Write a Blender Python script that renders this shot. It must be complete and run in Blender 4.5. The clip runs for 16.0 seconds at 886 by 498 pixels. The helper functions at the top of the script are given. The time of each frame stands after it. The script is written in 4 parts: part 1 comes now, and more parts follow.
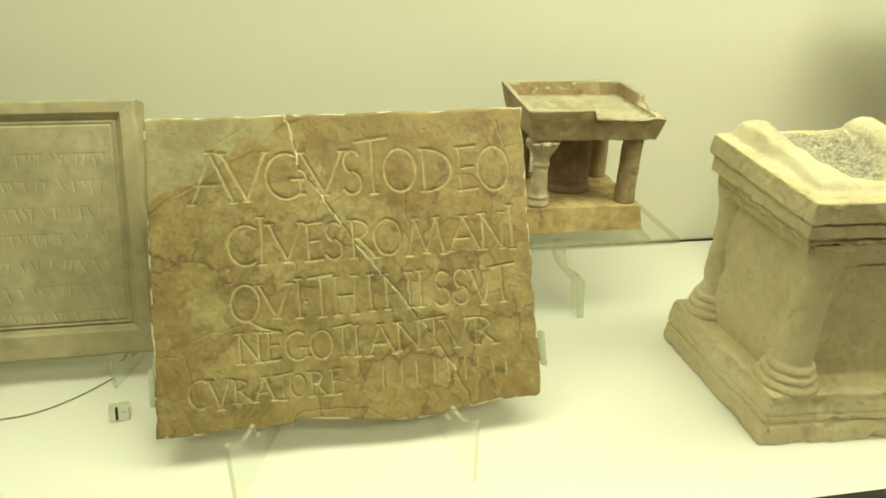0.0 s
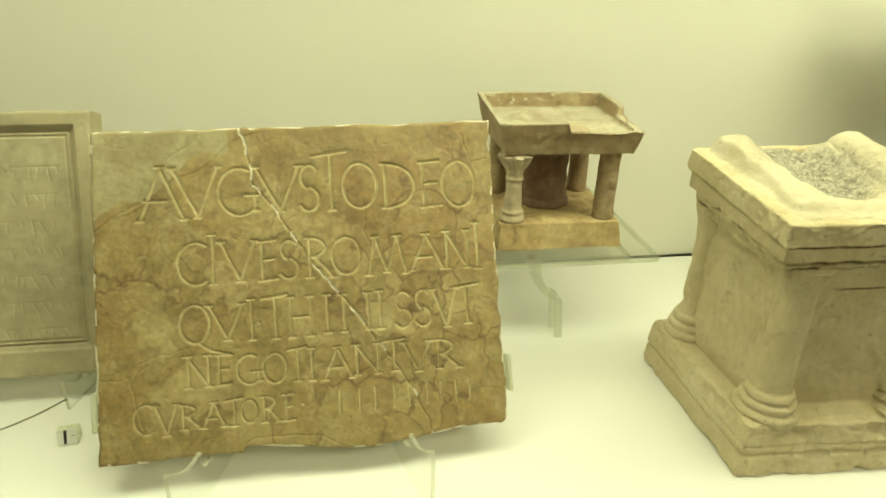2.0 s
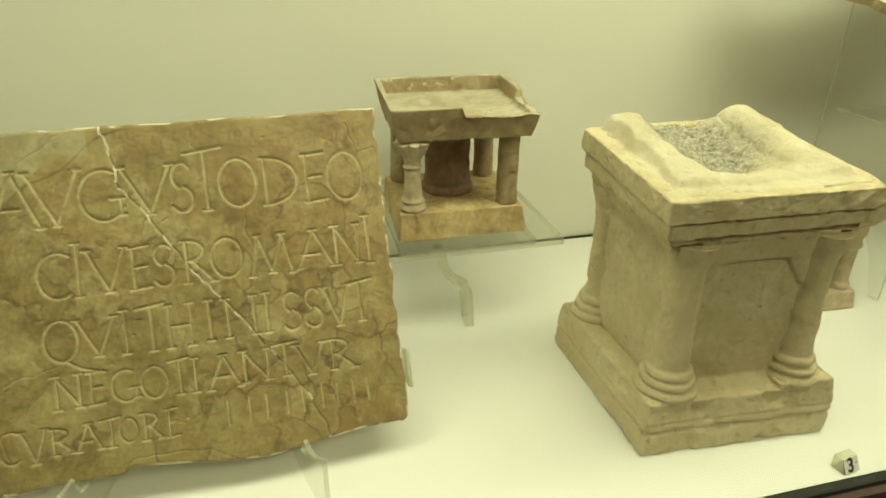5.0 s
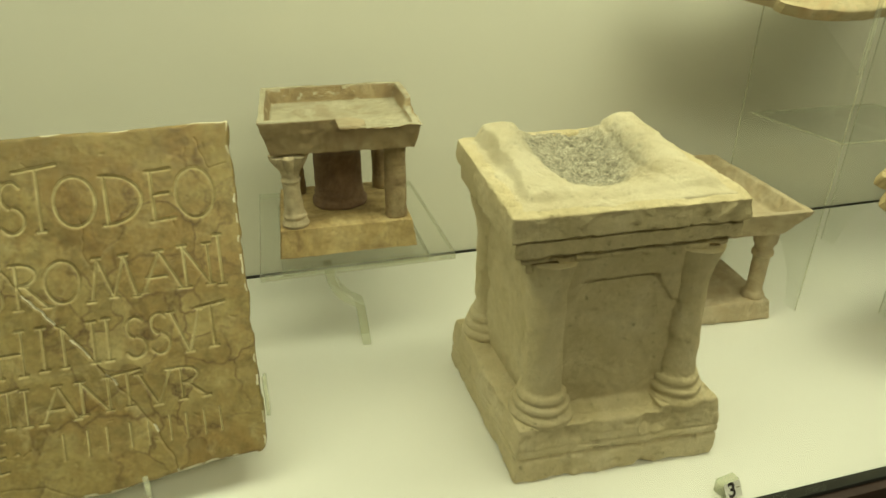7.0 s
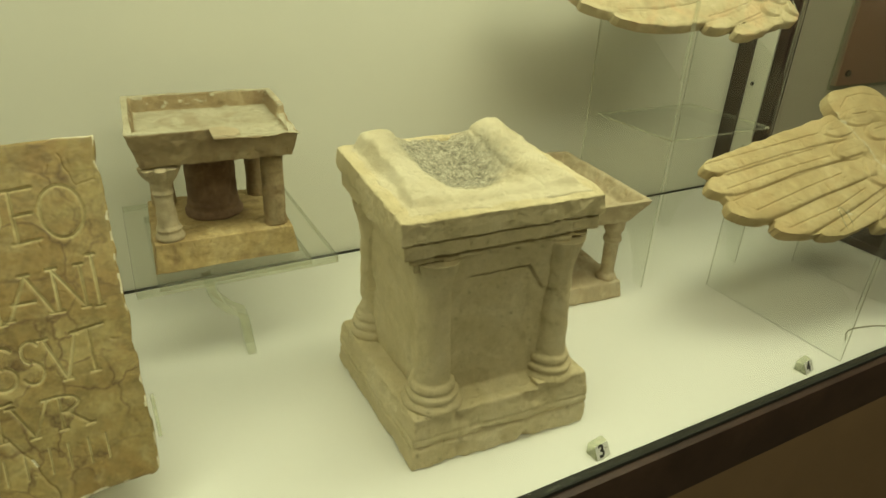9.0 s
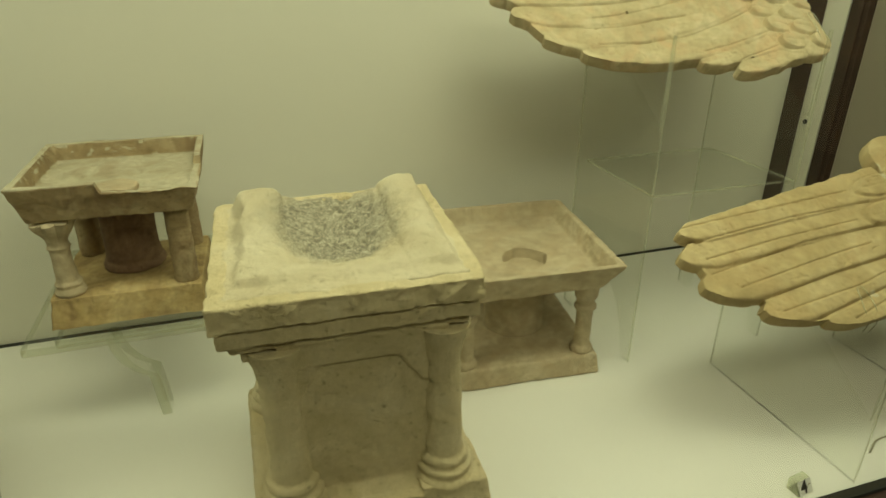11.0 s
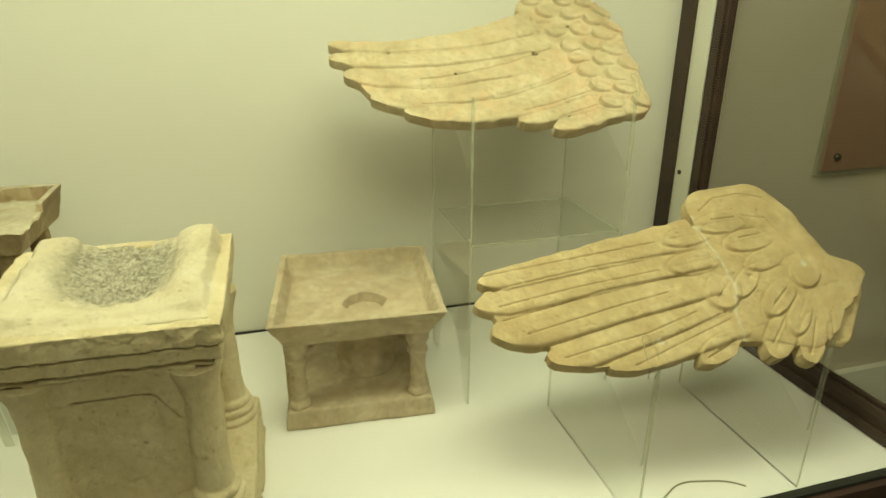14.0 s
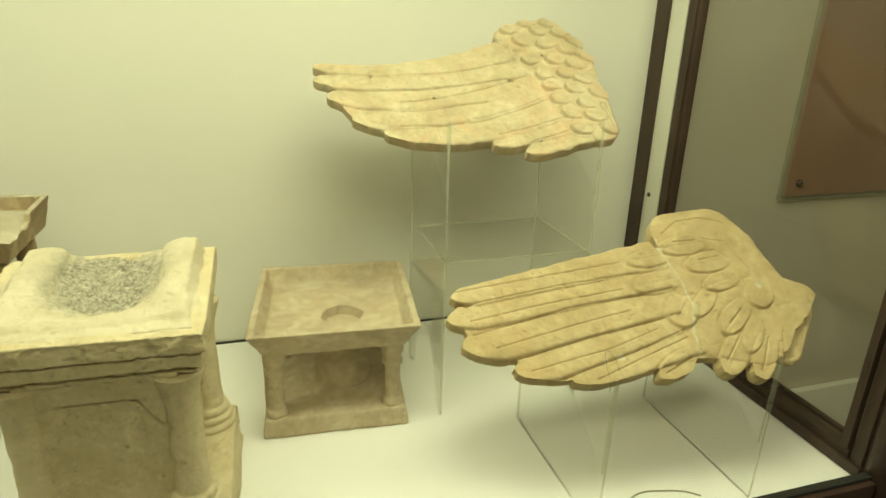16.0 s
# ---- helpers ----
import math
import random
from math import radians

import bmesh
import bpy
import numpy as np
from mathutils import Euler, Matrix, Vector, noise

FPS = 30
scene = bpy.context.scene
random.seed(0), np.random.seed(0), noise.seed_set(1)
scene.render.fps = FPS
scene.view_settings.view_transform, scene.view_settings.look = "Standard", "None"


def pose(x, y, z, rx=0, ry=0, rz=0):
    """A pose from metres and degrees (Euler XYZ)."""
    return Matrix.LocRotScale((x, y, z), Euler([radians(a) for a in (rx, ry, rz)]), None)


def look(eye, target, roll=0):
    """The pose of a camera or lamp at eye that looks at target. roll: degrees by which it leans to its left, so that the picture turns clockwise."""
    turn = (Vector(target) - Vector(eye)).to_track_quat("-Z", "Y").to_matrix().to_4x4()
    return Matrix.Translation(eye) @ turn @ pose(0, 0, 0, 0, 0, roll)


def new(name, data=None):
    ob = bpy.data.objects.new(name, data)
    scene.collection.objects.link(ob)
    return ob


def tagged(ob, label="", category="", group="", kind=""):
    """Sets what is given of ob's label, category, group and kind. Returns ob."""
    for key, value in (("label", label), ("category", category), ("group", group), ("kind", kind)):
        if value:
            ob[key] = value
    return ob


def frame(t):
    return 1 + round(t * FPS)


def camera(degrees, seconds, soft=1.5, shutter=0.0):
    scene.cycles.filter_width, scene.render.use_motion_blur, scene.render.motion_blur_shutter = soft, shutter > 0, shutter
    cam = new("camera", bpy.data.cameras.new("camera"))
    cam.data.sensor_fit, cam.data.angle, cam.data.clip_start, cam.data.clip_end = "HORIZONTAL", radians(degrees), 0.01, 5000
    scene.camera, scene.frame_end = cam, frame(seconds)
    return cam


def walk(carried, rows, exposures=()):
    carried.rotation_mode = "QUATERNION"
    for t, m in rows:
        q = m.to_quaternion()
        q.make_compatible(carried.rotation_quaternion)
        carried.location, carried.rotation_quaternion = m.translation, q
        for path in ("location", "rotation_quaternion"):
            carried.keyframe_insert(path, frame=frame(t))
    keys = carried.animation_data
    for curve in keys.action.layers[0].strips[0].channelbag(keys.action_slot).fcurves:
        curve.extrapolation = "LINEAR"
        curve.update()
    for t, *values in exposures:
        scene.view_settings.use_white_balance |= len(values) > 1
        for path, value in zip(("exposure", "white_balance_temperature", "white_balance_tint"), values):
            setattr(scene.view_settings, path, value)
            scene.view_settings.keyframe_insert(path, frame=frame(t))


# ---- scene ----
cam = camera(70.4, 16.0)
PATH = [
    (0, (-0.022, 0.13, 1.398), (0.287, 1.902, 0.523), 1.4),
    (0.5, (-0.007, 0.132, 1.397), (0.3, 1.905, 0.525), 1.4),
    (1, (0.004, 0.138, 1.401), (0.305, 1.917, 0.54), 1.4),
    (1.5, (0.018, 0.146, 1.403), (0.313, 1.927, 0.543), 1.5),
    (2, (0.037, 0.158, 1.399), (0.324, 1.942, 0.54), 1.4),
    (2.5, (0.051, 0.166, 1.395), (0.349, 1.946, 0.534), 1.6),
    (3, (0.068, 0.172, 1.392), (0.391, 1.949, 0.533), 1.6),
    (3.5, (0.075, 0.18, 1.394), (0.432, 1.943, 0.521), 1.9),
    (6, (0.171, 0.168, 1.39), (0.636, 1.896, 0.496), -0.3),
    (6.5, (0.221, 0.168, 1.388), (0.67, 1.905, 0.505), -0.1),
    (7, (0.263, 0.175, 1.391), (0.722, 1.911, 0.51), -0.2),
    (7.5, (0.245, 0.177, 1.402), (0.774, 1.891, 0.518), 1.9),
    (8, (0.224, 0.171, 1.407), (0.852, 1.842, 0.505), 2.2),
    (8.5, (0.211, 0.16, 1.409), (0.946, 1.785, 0.503), 3.0),
    (9, (0.23, 0.158, 1.414), (1.088, 1.731, 0.526), 2.5),
    (9.2, (0.247, 0.149, 1.419), (1.132, 1.73, 0.571), 1.8),
    (11.3, (0.551, 0.171, 1.438), (1.083, 1.91, 0.604), 0.0),
    (11.5, (0.578, 0.159, 1.443), (1.118, 1.901, 0.621), -0.1),
    (12, (0.629, 0.12, 1.443), (1.169, 1.872, 0.645), 1.0),
    (12.5, (0.675, 0.083, 1.45), (1.157, 1.857, 0.661), 0.3),
    (13, (0.711, 0.063, 1.454), (1.191, 1.846, 0.686), -0.3),
    (13.5, (0.747, 0.055, 1.46), (1.253, 1.843, 0.721), -0.3),
    (14, (0.759, 0.05, 1.466), (1.274, 1.838, 0.732), 0.1),
    (14.5, (0.768, 0.043, 1.469), (1.289, 1.836, 0.753), 0.6),
    (15, (0.769, 0.036, 1.475), (1.314, 1.824, 0.765), 1.2),
    (15.5, (0.762, 0.021, 1.483), (1.311, 1.81, 0.776), 1.6),
    (16, (0.759, 0.011, 1.487), (1.33, 1.797, 0.792), 1.8),
]
walk(cam, [(t, look(eye, target, roll)) for t, eye, target, roll in PATH], ((0.0, 0.22), (3.5, 0.18), (6.0, -0.28), (9.0, -0.40), (11.3, -0.75), (12.0, -0.58), (12.5, -0.42), (13.5, -0.25), (14.5, -0.18), (16.0, -0.08)))

# ---- world and light ----
world = bpy.data.worlds.new("world")
scene.world = world
world.use_nodes = True
world.node_tree.nodes["Background"].inputs[0].default_value = (0.9, 0.85, 0.7, 1)
world.node_tree.nodes["Background"].inputs[1].default_value = 0.05


def area_lamp(name, m, sx, sy, power, colour):
    data = bpy.data.lights.new(name, "AREA")
    data.shape, data.size, data.size_y, data.energy, data.color = "RECTANGLE", sx, sy, power, colour
    ob = new(name, data)
    ob.matrix_world = m
    return ob


# a wide diffuser and a short lamp under the top of the case, and the lamps of the dim room
area_lamp("case_lamp", pose(0.42, 0.69, 1.985), 2.5, 0.34, 18.6, (0.985, 1.0, 0.675))
area_lamp("case_lamp", pose(0.98, 0.68, 1.96), 0.32, 0.12, 1.8, (0.985, 1.0, 0.675))
area_lamp("room_lamp", pose(1.3, -0.9, 2.72), 1.8, 0.6, 32, (0.98, 0.95, 0.62))


# ---- materials ----
def shader(name, rough=0.6):
    m = bpy.data.materials.new(name)
    m.use_nodes = True
    t = m.node_tree
    b = t.nodes["Principled BSDF"]
    b.inputs["Roughness"].default_value = rough
    return m, t, b


def wire(t, a, b):
    t.links.new(a, b)


def noise_node(t, scale, detail=6.0, rough=0.6, distort=0.0, seed=0.0):
    co = t.nodes.new("ShaderNodeTexCoord")
    mp = t.nodes.new("ShaderNodeMapping")
    mp.inputs["Location"].default_value = (seed, seed * 0.7, seed * 1.3)
    n = t.nodes.new("ShaderNodeTexNoise")
    n.inputs["Scale"].default_value, n.inputs["Detail"].default_value = scale, detail
    n.inputs["Roughness"].default_value, n.inputs["Distortion"].default_value = rough, distort
    wire(t, co.outputs["Object"], mp.inputs[0])
    wire(t, mp.outputs[0], n.inputs["Vector"])
    return n.outputs["Fac"]


def ramp(t, fac, stops):
    r = t.nodes.new("ShaderNodeValToRGB")
    while len(r.color_ramp.elements) < len(stops):
        r.color_ramp.elements.new(0.5)
    for e, (p, c) in zip(r.color_ramp.elements, stops):
        e.position, e.color = p, (*c, 1) if len(c) == 3 else c
    wire(t, fac, r.inputs[0])
    return r.outputs[0]


def grey(v):
    return (v, v, v)


def mix(t, fac, a, b, how="MIX"):
    n = t.nodes.new("ShaderNodeMix")
    n.data_type, n.blend_type = "RGBA", how
    for value, socket in ((fac, n.inputs[0]), (a, n.inputs[6]), (b, n.inputs[7])):
        if isinstance(value, bpy.types.NodeSocket):
            wire(t, value, socket)
        else:
            socket.default_value = value if isinstance(value, float) else (*value, 1)
    return n.outputs[2]


def bump(t, b, height, strength, distance):
    n = t.nodes.new("ShaderNodeBump")
    n.inputs["Strength"].default_value, n.inputs["Distance"].default_value = strength, distance
    wire(t, height, n.inputs["Height"])
    wire(t, n.outputs[0], b.inputs["Normal"])


def stone(name, low, mid, high, coarse, fine, pits=0.0, stain=None, rough=0.85, relief=0.0012, distort=0.6, mottle=0.35, speck=0.3):
    """Mottled stone or fired clay: coarse clouds of three tones, blotches, fine grain, dark pits and stains."""
    m, t, b = shader(name, rough)
    clouds = noise_node(t, coarse, 7, 0.66, distort)
    colour = ramp(t, clouds, [(0.34, low), (0.5, mid), (0.66, high)])
    blotch = noise_node(t, coarse * 5, 6, 0.7, 0.4, 6.6)
    colour = mix(t, mottle, colour, ramp(t, blotch, [(0.36, grey(0.45)), (0.62, grey(1.15))]), "MULTIPLY")
    grain = noise_node(t, fine * 1.6, 5, 0.8, 0, 3.1)
    colour = mix(t, speck, colour, ramp(t, grain, [(0.36, grey(0.5)), (0.56, grey(1.0)), (0.68, grey(1.15))]), "MULTIPLY")
    if stain:
        where = noise_node(t, coarse * 0.7, 8, 0.7, 1.4, 8.3)
        colour = mix(t, ramp(t, where, [(0.50, grey(0)), (0.64, grey(0.7))]), colour, stain)
    lumps = noise_node(t, fine, 6, 0.7, 0.2, 1.7)
    height = mix(t, 0.5, grain, lumps)
    if pits:
        dots = noise_node(t, fine * 1.1, 2, 0.5, 0.6, 5.7)
        mask = ramp(t, dots, [(0.648, grey(0)), (0.685, grey(pits))])
        colour = mix(t, mask, colour, tuple(c * 0.42 for c in low))
        height = mix(t, mask, height, grey(0.0))
    wire(t, colour, b.inputs["Base Color"])
    bump(t, b, height, 0.8, relief)
    return m


def plain(name, colour, rough, spread=0.08, scale=9.0, metal=0.0, relief=0.0003):
    """Paint, lacquer or board with faint unevenness at two scales."""
    m, t, b = shader(name, rough)
    b.inputs["Metallic"].default_value = metal
    broad = noise_node(t, scale, 4, 0.6, 0.3)
    fine = noise_node(t, scale * 30, 3, 0.6, 0, 2.0)
    dark = tuple(c * (1 - spread) for c in colour)
    base = ramp(t, broad, [(0.35, dark), (0.65, colour)])
    base = mix(t, 0.3, base, ramp(t, fine, [(0.3, grey(1 - spread)), (0.7, grey(1.0))]), "MULTIPLY")
    wire(t, base, b.inputs["Base Color"])
    bump(t, b, fine, 0.3, relief)
    return m


def clear(name, tint, gloss=0.03, body=0.0, body_colour=(0.8, 0.85, 0.7)):
    """Thin clear sheet: what is behind it, tinted, with a mirror sheen that grows at grazing angles."""
    m = bpy.data.materials.new(name)
    m.use_nodes = True
    t = m.node_tree
    t.nodes.remove(t.nodes["Principled BSDF"])
    out = t.nodes["Material Output"]
    see = t.nodes.new("ShaderNodeBsdfTransparent")
    see.inputs[0].default_value = (*tint, 1)
    shine = t.nodes.new("ShaderNodeBsdfGlossy")
    shine.inputs["Roughness"].default_value = gloss
    facing = t.nodes.new("ShaderNodeLayerWeight")
    steep = t.nodes.new("ShaderNodeMath")
    steep.operation, steep.inputs[1].default_value = "POWER", 5.0
    wire(t, facing.outputs["Facing"], steep.inputs[0])
    sheen = t.nodes.new("ShaderNodeMath")
    sheen.operation, sheen.inputs[1].default_value, sheen.inputs[2].default_value = "MULTIPLY_ADD", 0.9, 0.035
    wire(t, steep.outputs[0], sheen.inputs[0])
    first = t.nodes.new("ShaderNodeMixShader")
    wire(t, sheen.outputs[0], first.inputs[0])
    wire(t, see.outputs[0], first.inputs[1])
    wire(t, shine.outputs[0], first.inputs[2])
    last = first
    if body:
        milk = t.nodes.new("ShaderNodeBsdfDiffuse")
        milk.inputs[0].default_value = (*body_colour, 1)
        last = t.nodes.new("ShaderNodeMixShader")
        last.inputs[0].default_value = body
        wire(t, first.outputs[0], last.inputs[1])
        wire(t, milk.outputs[0], last.inputs[2])
    wire(t, last.outputs[0], out.inputs[0])
    return m


def breccia():
    """Honey marble broken into cloudy patches with brown seams and scratches."""
    m, t, b = shader("honey_marble", 0.55)
    co = t.nodes.new("ShaderNodeTexCoord")
    warp = t.nodes.new("ShaderNodeTexNoise")
    warp.inputs["Scale"].default_value, warp.inputs["Detail"].default_value = 14, 6
    wire(t, co.outputs["Object"], warp.inputs["Vector"])
    bent = t.nodes.new("ShaderNodeMix")
    bent.data_type, bent.blend_type = "RGBA", "LINEAR_LIGHT"
    bent.inputs[0].default_value = 0.055
    wire(t, co.outputs["Object"], bent.inputs[6])
    wire(t, warp.outputs["Color"], bent.inputs[7])
    cells = t.nodes.new("ShaderNodeTexVoronoi")
    cells.inputs["Scale"].default_value = 18
    wire(t, bent.outputs[2], cells.inputs["Vector"])
    lone = t.nodes.new("ShaderNodeSeparateColor")
    wire(t, cells.outputs["Color"], lone.inputs[0])
    patch = ramp(t, lone.outputs[0], [(0.0, (0.235, 0.165, 0.058)), (0.35, (0.31, 0.23, 0.083)), (0.7, (0.35, 0.265, 0.10)), (1.0, (0.43, 0.345, 0.155))])
    seams = t.nodes.new("ShaderNodeTexVoronoi")
    seams.feature = "DISTANCE_TO_EDGE"
    seams.inputs["Scale"].default_value = 18
    wire(t, bent.outputs[2], seams.inputs["Vector"])
    vein = ramp(t, seams.outputs["Distance"], [(0.0, grey(0.95)), (0.015, grey(0.5)), (0.05, grey(0.0))])
    thin = noise_node(t, 9, 6, 0.7, 0.6, 4.4)
    vein = mix(t, 1.0, vein, ramp(t, thin, [(0.42, grey(0)), (0.58, grey(1.0))]), "MULTIPLY")
    clouds = noise_node(t, 22, 8, 0.7, 1.2)
    colour = mix(t, 0.38, patch, ramp(t, clouds, [(0.38, (0.19, 0.130, 0.050)), (0.5, (0.35, 0.265, 0.10)), (0.62, (0.48, 0.395, 0.185))]))
    rust = noise_node(t, 7, 7, 0.7, 1.0, 12.4)
    colour = mix(t, ramp(t, rust, [(0.46, grey(0.0)), (0.62, grey(0.55))]), colour, (0.29, 0.165, 0.048))
    chalk = noise_node(t, 11, 8, 0.72, 1.6, 15.2)
    colour = mix(t, ramp(t, chalk, [(0.55, grey(0.0)), (0.66, grey(0.6))]), colour, (0.50, 0.42, 0.215))
    colour = mix(t, vein, colour, (0.15, 0.088, 0.038))
    dirt = noise_node(t, 75, 9, 0.75, 0.3, 2.2)
    colour = mix(t, 0.5, colour, ramp(t, dirt, [(0.40, grey(0.5)), (0.55, grey(1.02)), (0.68, grey(1.2))]), "MULTIPLY")
    grain = noise_node(t, 330, 4, 0.7, 0, 3.3)
    colour = mix(t, 0.5, colour, ramp(t, grain, [(0.3, grey(0.65)), (0.7, grey(1.05))]), "MULTIPLY")
    wire(t, colour, b.inputs["Base Color"])
    bump(t, b, mix(t, 0.5, dirt, grain), 0.7, 0.0012)
    return m


def weathered_top():
    """Pale limestone whose hollow is speckled grey, in a ragged patch round a point of the thing's own space."""
    m, t, b = shader("weathered_limestone", 0.95)
    co = t.nodes.new("ShaderNodeTexCoord")
    away = t.nodes.new("ShaderNodeVectorMath")
    away.operation = "DISTANCE"
    away.inputs[1].default_value = (0.112, 0.158, 0.305)
    wire(t, co.outputs["Object"], away.inputs[0])
    clouds = noise_node(t, 15, 7, 0.66, 0.5)
    pale = ramp(t, clouds, [(0.34, (0.63, 0.55, 0.365)), (0.5, (0.71, 0.635, 0.435)), (0.66, (0.77, 0.70, 0.505))])
    speck = noise_node(t, 130, 6, 0.75, 1.2, 3.7)
    dark = ramp(t, speck, [(0.38, (0.21, 0.195, 0.14)), (0.5, (0.40, 0.37, 0.275)), (0.62, (0.61, 0.565, 0.43))])
    reach = t.nodes.new("ShaderNodeMath")
    reach.operation, reach.inputs[1].default_value = "MULTIPLY_ADD", 0.075
    edge = noise_node(t, 48, 6, 0.7, 0.6, 9.1)
    wire(t, edge, reach.inputs[0])
    wire(t, away.outputs["Value"], reach.inputs[2])
    patch = ramp(t, reach.outputs[0], [(0.090, grey(1.0)), (0.130, grey(0.0))])
    colour = mix(t, patch, pale, dark)
    grain = noise_node(t, 330, 5, 0.8, 0, 3.1)
    colour = mix(t, 0.3, colour, ramp(t, grain, [(0.36, grey(0.5)), (0.56, grey(1.0)), (0.68, grey(1.15))]), "MULTIPLY")
    dots = noise_node(t, 220, 2, 0.5, 0.6, 5.7)
    pits = ramp(t, dots, [(0.65, grey(0)), (0.69, grey(0.55))])
    colour = mix(t, pits, colour, (0.24, 0.20, 0.12))
    wire(t, colour, b.inputs["Base Color"])
    height = mix(t, pits, mix(t, 0.5, grain, speck), grey(0.0))
    bump(t, b, height, 0.9, 0.0045)
    return m


M_WALL = plain("white_board", (0.72, 0.71, 0.61), 0.75, 0.03, 3.0)
M_DECK = plain("white_deck", (0.82, 0.82, 0.76), 0.55, 0.02, 3.0)
M_ROOM = plain("cream_plaster", (0.62, 0.56, 0.44), 0.85, 0.06, 2.0)
M_FLOOR = plain("room_floor", (0.16, 0.12, 0.085), 0.5, 0.2, 4.0)
M_FRAME = stone("brown_lacquered_wood", (0.036, 0.019, 0.012), (0.050, 0.027, 0.017), (0.068, 0.038, 0.024), 9, 160, rough=0.55, relief=0.0003)
# rubber of the rail's seal, and the painted shade of the gap behind the deck
M_SEAL_GAP = plain("dark_seal_and_gap_shade", (0.02, 0.022, 0.015), 0.9, 0.2)
M_CABINET = plain("brown_panel", (0.23, 0.15, 0.075), 0.6, 0.12, 6.0)
M_POSTER = plain("rosy_panel", (0.36, 0.20, 0.13), 0.4, 0.15, 3.0)
M_SLAB = breccia()
M_CUT = stone("cut_marble", (0.36, 0.285, 0.125), (0.47, 0.385, 0.185), (0.56, 0.48, 0.26), 30, 260, rough=0.7, relief=0.0006)
M_FIELD = stone("weathered_marble", (0.30, 0.25, 0.125), (0.37, 0.32, 0.17), (0.44, 0.385, 0.215), 22, 220, 0.3, (0.27, 0.20, 0.09), 0.75, 0.0010)
M_BREAK = stone("fresh_break", (0.62, 0.56, 0.40), (0.74, 0.68, 0.50), (0.8, 0.76, 0.60), 40, 300, rough=0.8)
M_GREYMARBLE = stone("grey_marble", (0.36, 0.315, 0.185), (0.43, 0.385, 0.235), (0.50, 0.45, 0.29), 8, 150, 0.3, (0.42, 0.35, 0.20), 0.6, 0.0006)
M_LIME = stone("limestone", (0.62, 0.525, 0.305), (0.70, 0.60, 0.37), (0.75, 0.66, 0.435), 15, 210, 0.65, None, 0.95, 0.0042, 0.5, 0.18, 0.28)
M_TOP = weathered_top()
M_TERRA = stone("brown_terracotta", (0.27, 0.195, 0.10), (0.37, 0.275, 0.148), (0.47, 0.375, 0.22), 20, 190, 0.4, (0.24, 0.16, 0.085), 0.9, 0.0012)
M_REDTERRA = stone("red_terracotta", (0.17, 0.105, 0.066), (0.23, 0.145, 0.088), (0.29, 0.19, 0.115), 26, 190, 0.3, None, 0.9, 0.0010)
M_PALETERRA = stone("drab_terracotta", (0.43, 0.35, 0.22), (0.52, 0.435, 0.285), (0.59, 0.505, 0.345), 14, 170, 0.3, (0.46, 0.355, 0.22), 0.92, 0.0012)
M_WING = stone("buff_terracotta", (0.44, 0.36, 0.205), (0.53, 0.445, 0.265), (0.60, 0.52, 0.335), 16, 170, 0.4, (0.54, 0.37, 0.205), 0.9, 0.0018, 0.6, 0.3, 0.22)
M_OCHRE = stone("ochre_terracotta", (0.41, 0.315, 0.15), (0.50, 0.395, 0.20), (0.57, 0.465, 0.26), 15, 170, 0.25, (0.45, 0.33, 0.16), 0.9, 0.0014, 0.6, 0.3, 0.2)
M_SPOTTED = stone("spotted_terracotta", (0.35, 0.245, 0.105), (0.50, 0.37, 0.165), (0.58, 0.45, 0.225), 22, 170, 0.5, (0.22, 0.145, 0.07), 0.9, 0.0014)
M_DUSTY = stone("dusty_terracotta", (0.42, 0.375, 0.25), (0.50, 0.455, 0.32), (0.56, 0.51, 0.37), 18, 190, 0.3, (0.30, 0.235, 0.14), 0.95, 0.0010)
M_MORTAR = stone("pale_mortar", (0.50, 0.45, 0.28), (0.57, 0.51, 0.34), (0.63, 0.57, 0.4), 40, 300, rough=0.9)
M_CLEAR = clear("clear_acrylic", (0.982, 0.988, 0.97))
M_EDGE = clear("acrylic_edge", (0.89, 0.91, 0.81), 0.1, 0.22, (0.86, 0.87, 0.72))
M_GLASS = clear("window_glass", (0.97, 0.98, 0.955), 0.0)
M_PAPER = plain("label_paper", (0.78, 0.78, 0.72), 0.7, 0.05)
M_INK = plain("black_ink", (0.012, 0.012, 0.012), 0.5, 0.0)
M_WIRE = plain("dull_wire", (0.33, 0.32, 0.22), 0.5, 0.1)
M_METAL = plain("dark_metal", (0.12, 0.1, 0.07), 0.4, 0.1, metal=0.8)


# ---- building blocks ----
def finish(name, mesh, material, parent=None, label="", sharp=40):
    mesh.polygons.foreach_set("use_smooth", [True] * len(mesh.polygons))
    mesh.set_sharp_from_angle(angle=radians(sharp))
    if not mesh.materials:
        for m in material if isinstance(material, tuple) else (material,):
            mesh.materials.append(m)
    ob = new(name, mesh)
    if parent:
        ob.parent = parent
    return tagged(ob, label)


def part(name, bm, material, parent=None, label="", sharp=40):
    mesh = bpy.data.meshes.new(name)
    bmesh.ops.recalc_face_normals(bm, faces=bm.faces)
    bm.to_mesh(mesh)
    bm.free()
    return finish(name, mesh, material, parent, label, sharp)


def thing(name, m, label, category, group="", kind=""):
    ob = new(name)
    ob.empty_display_size = 0.05
    ob.matrix_world = m
    return tagged(ob, label, category, group, kind)


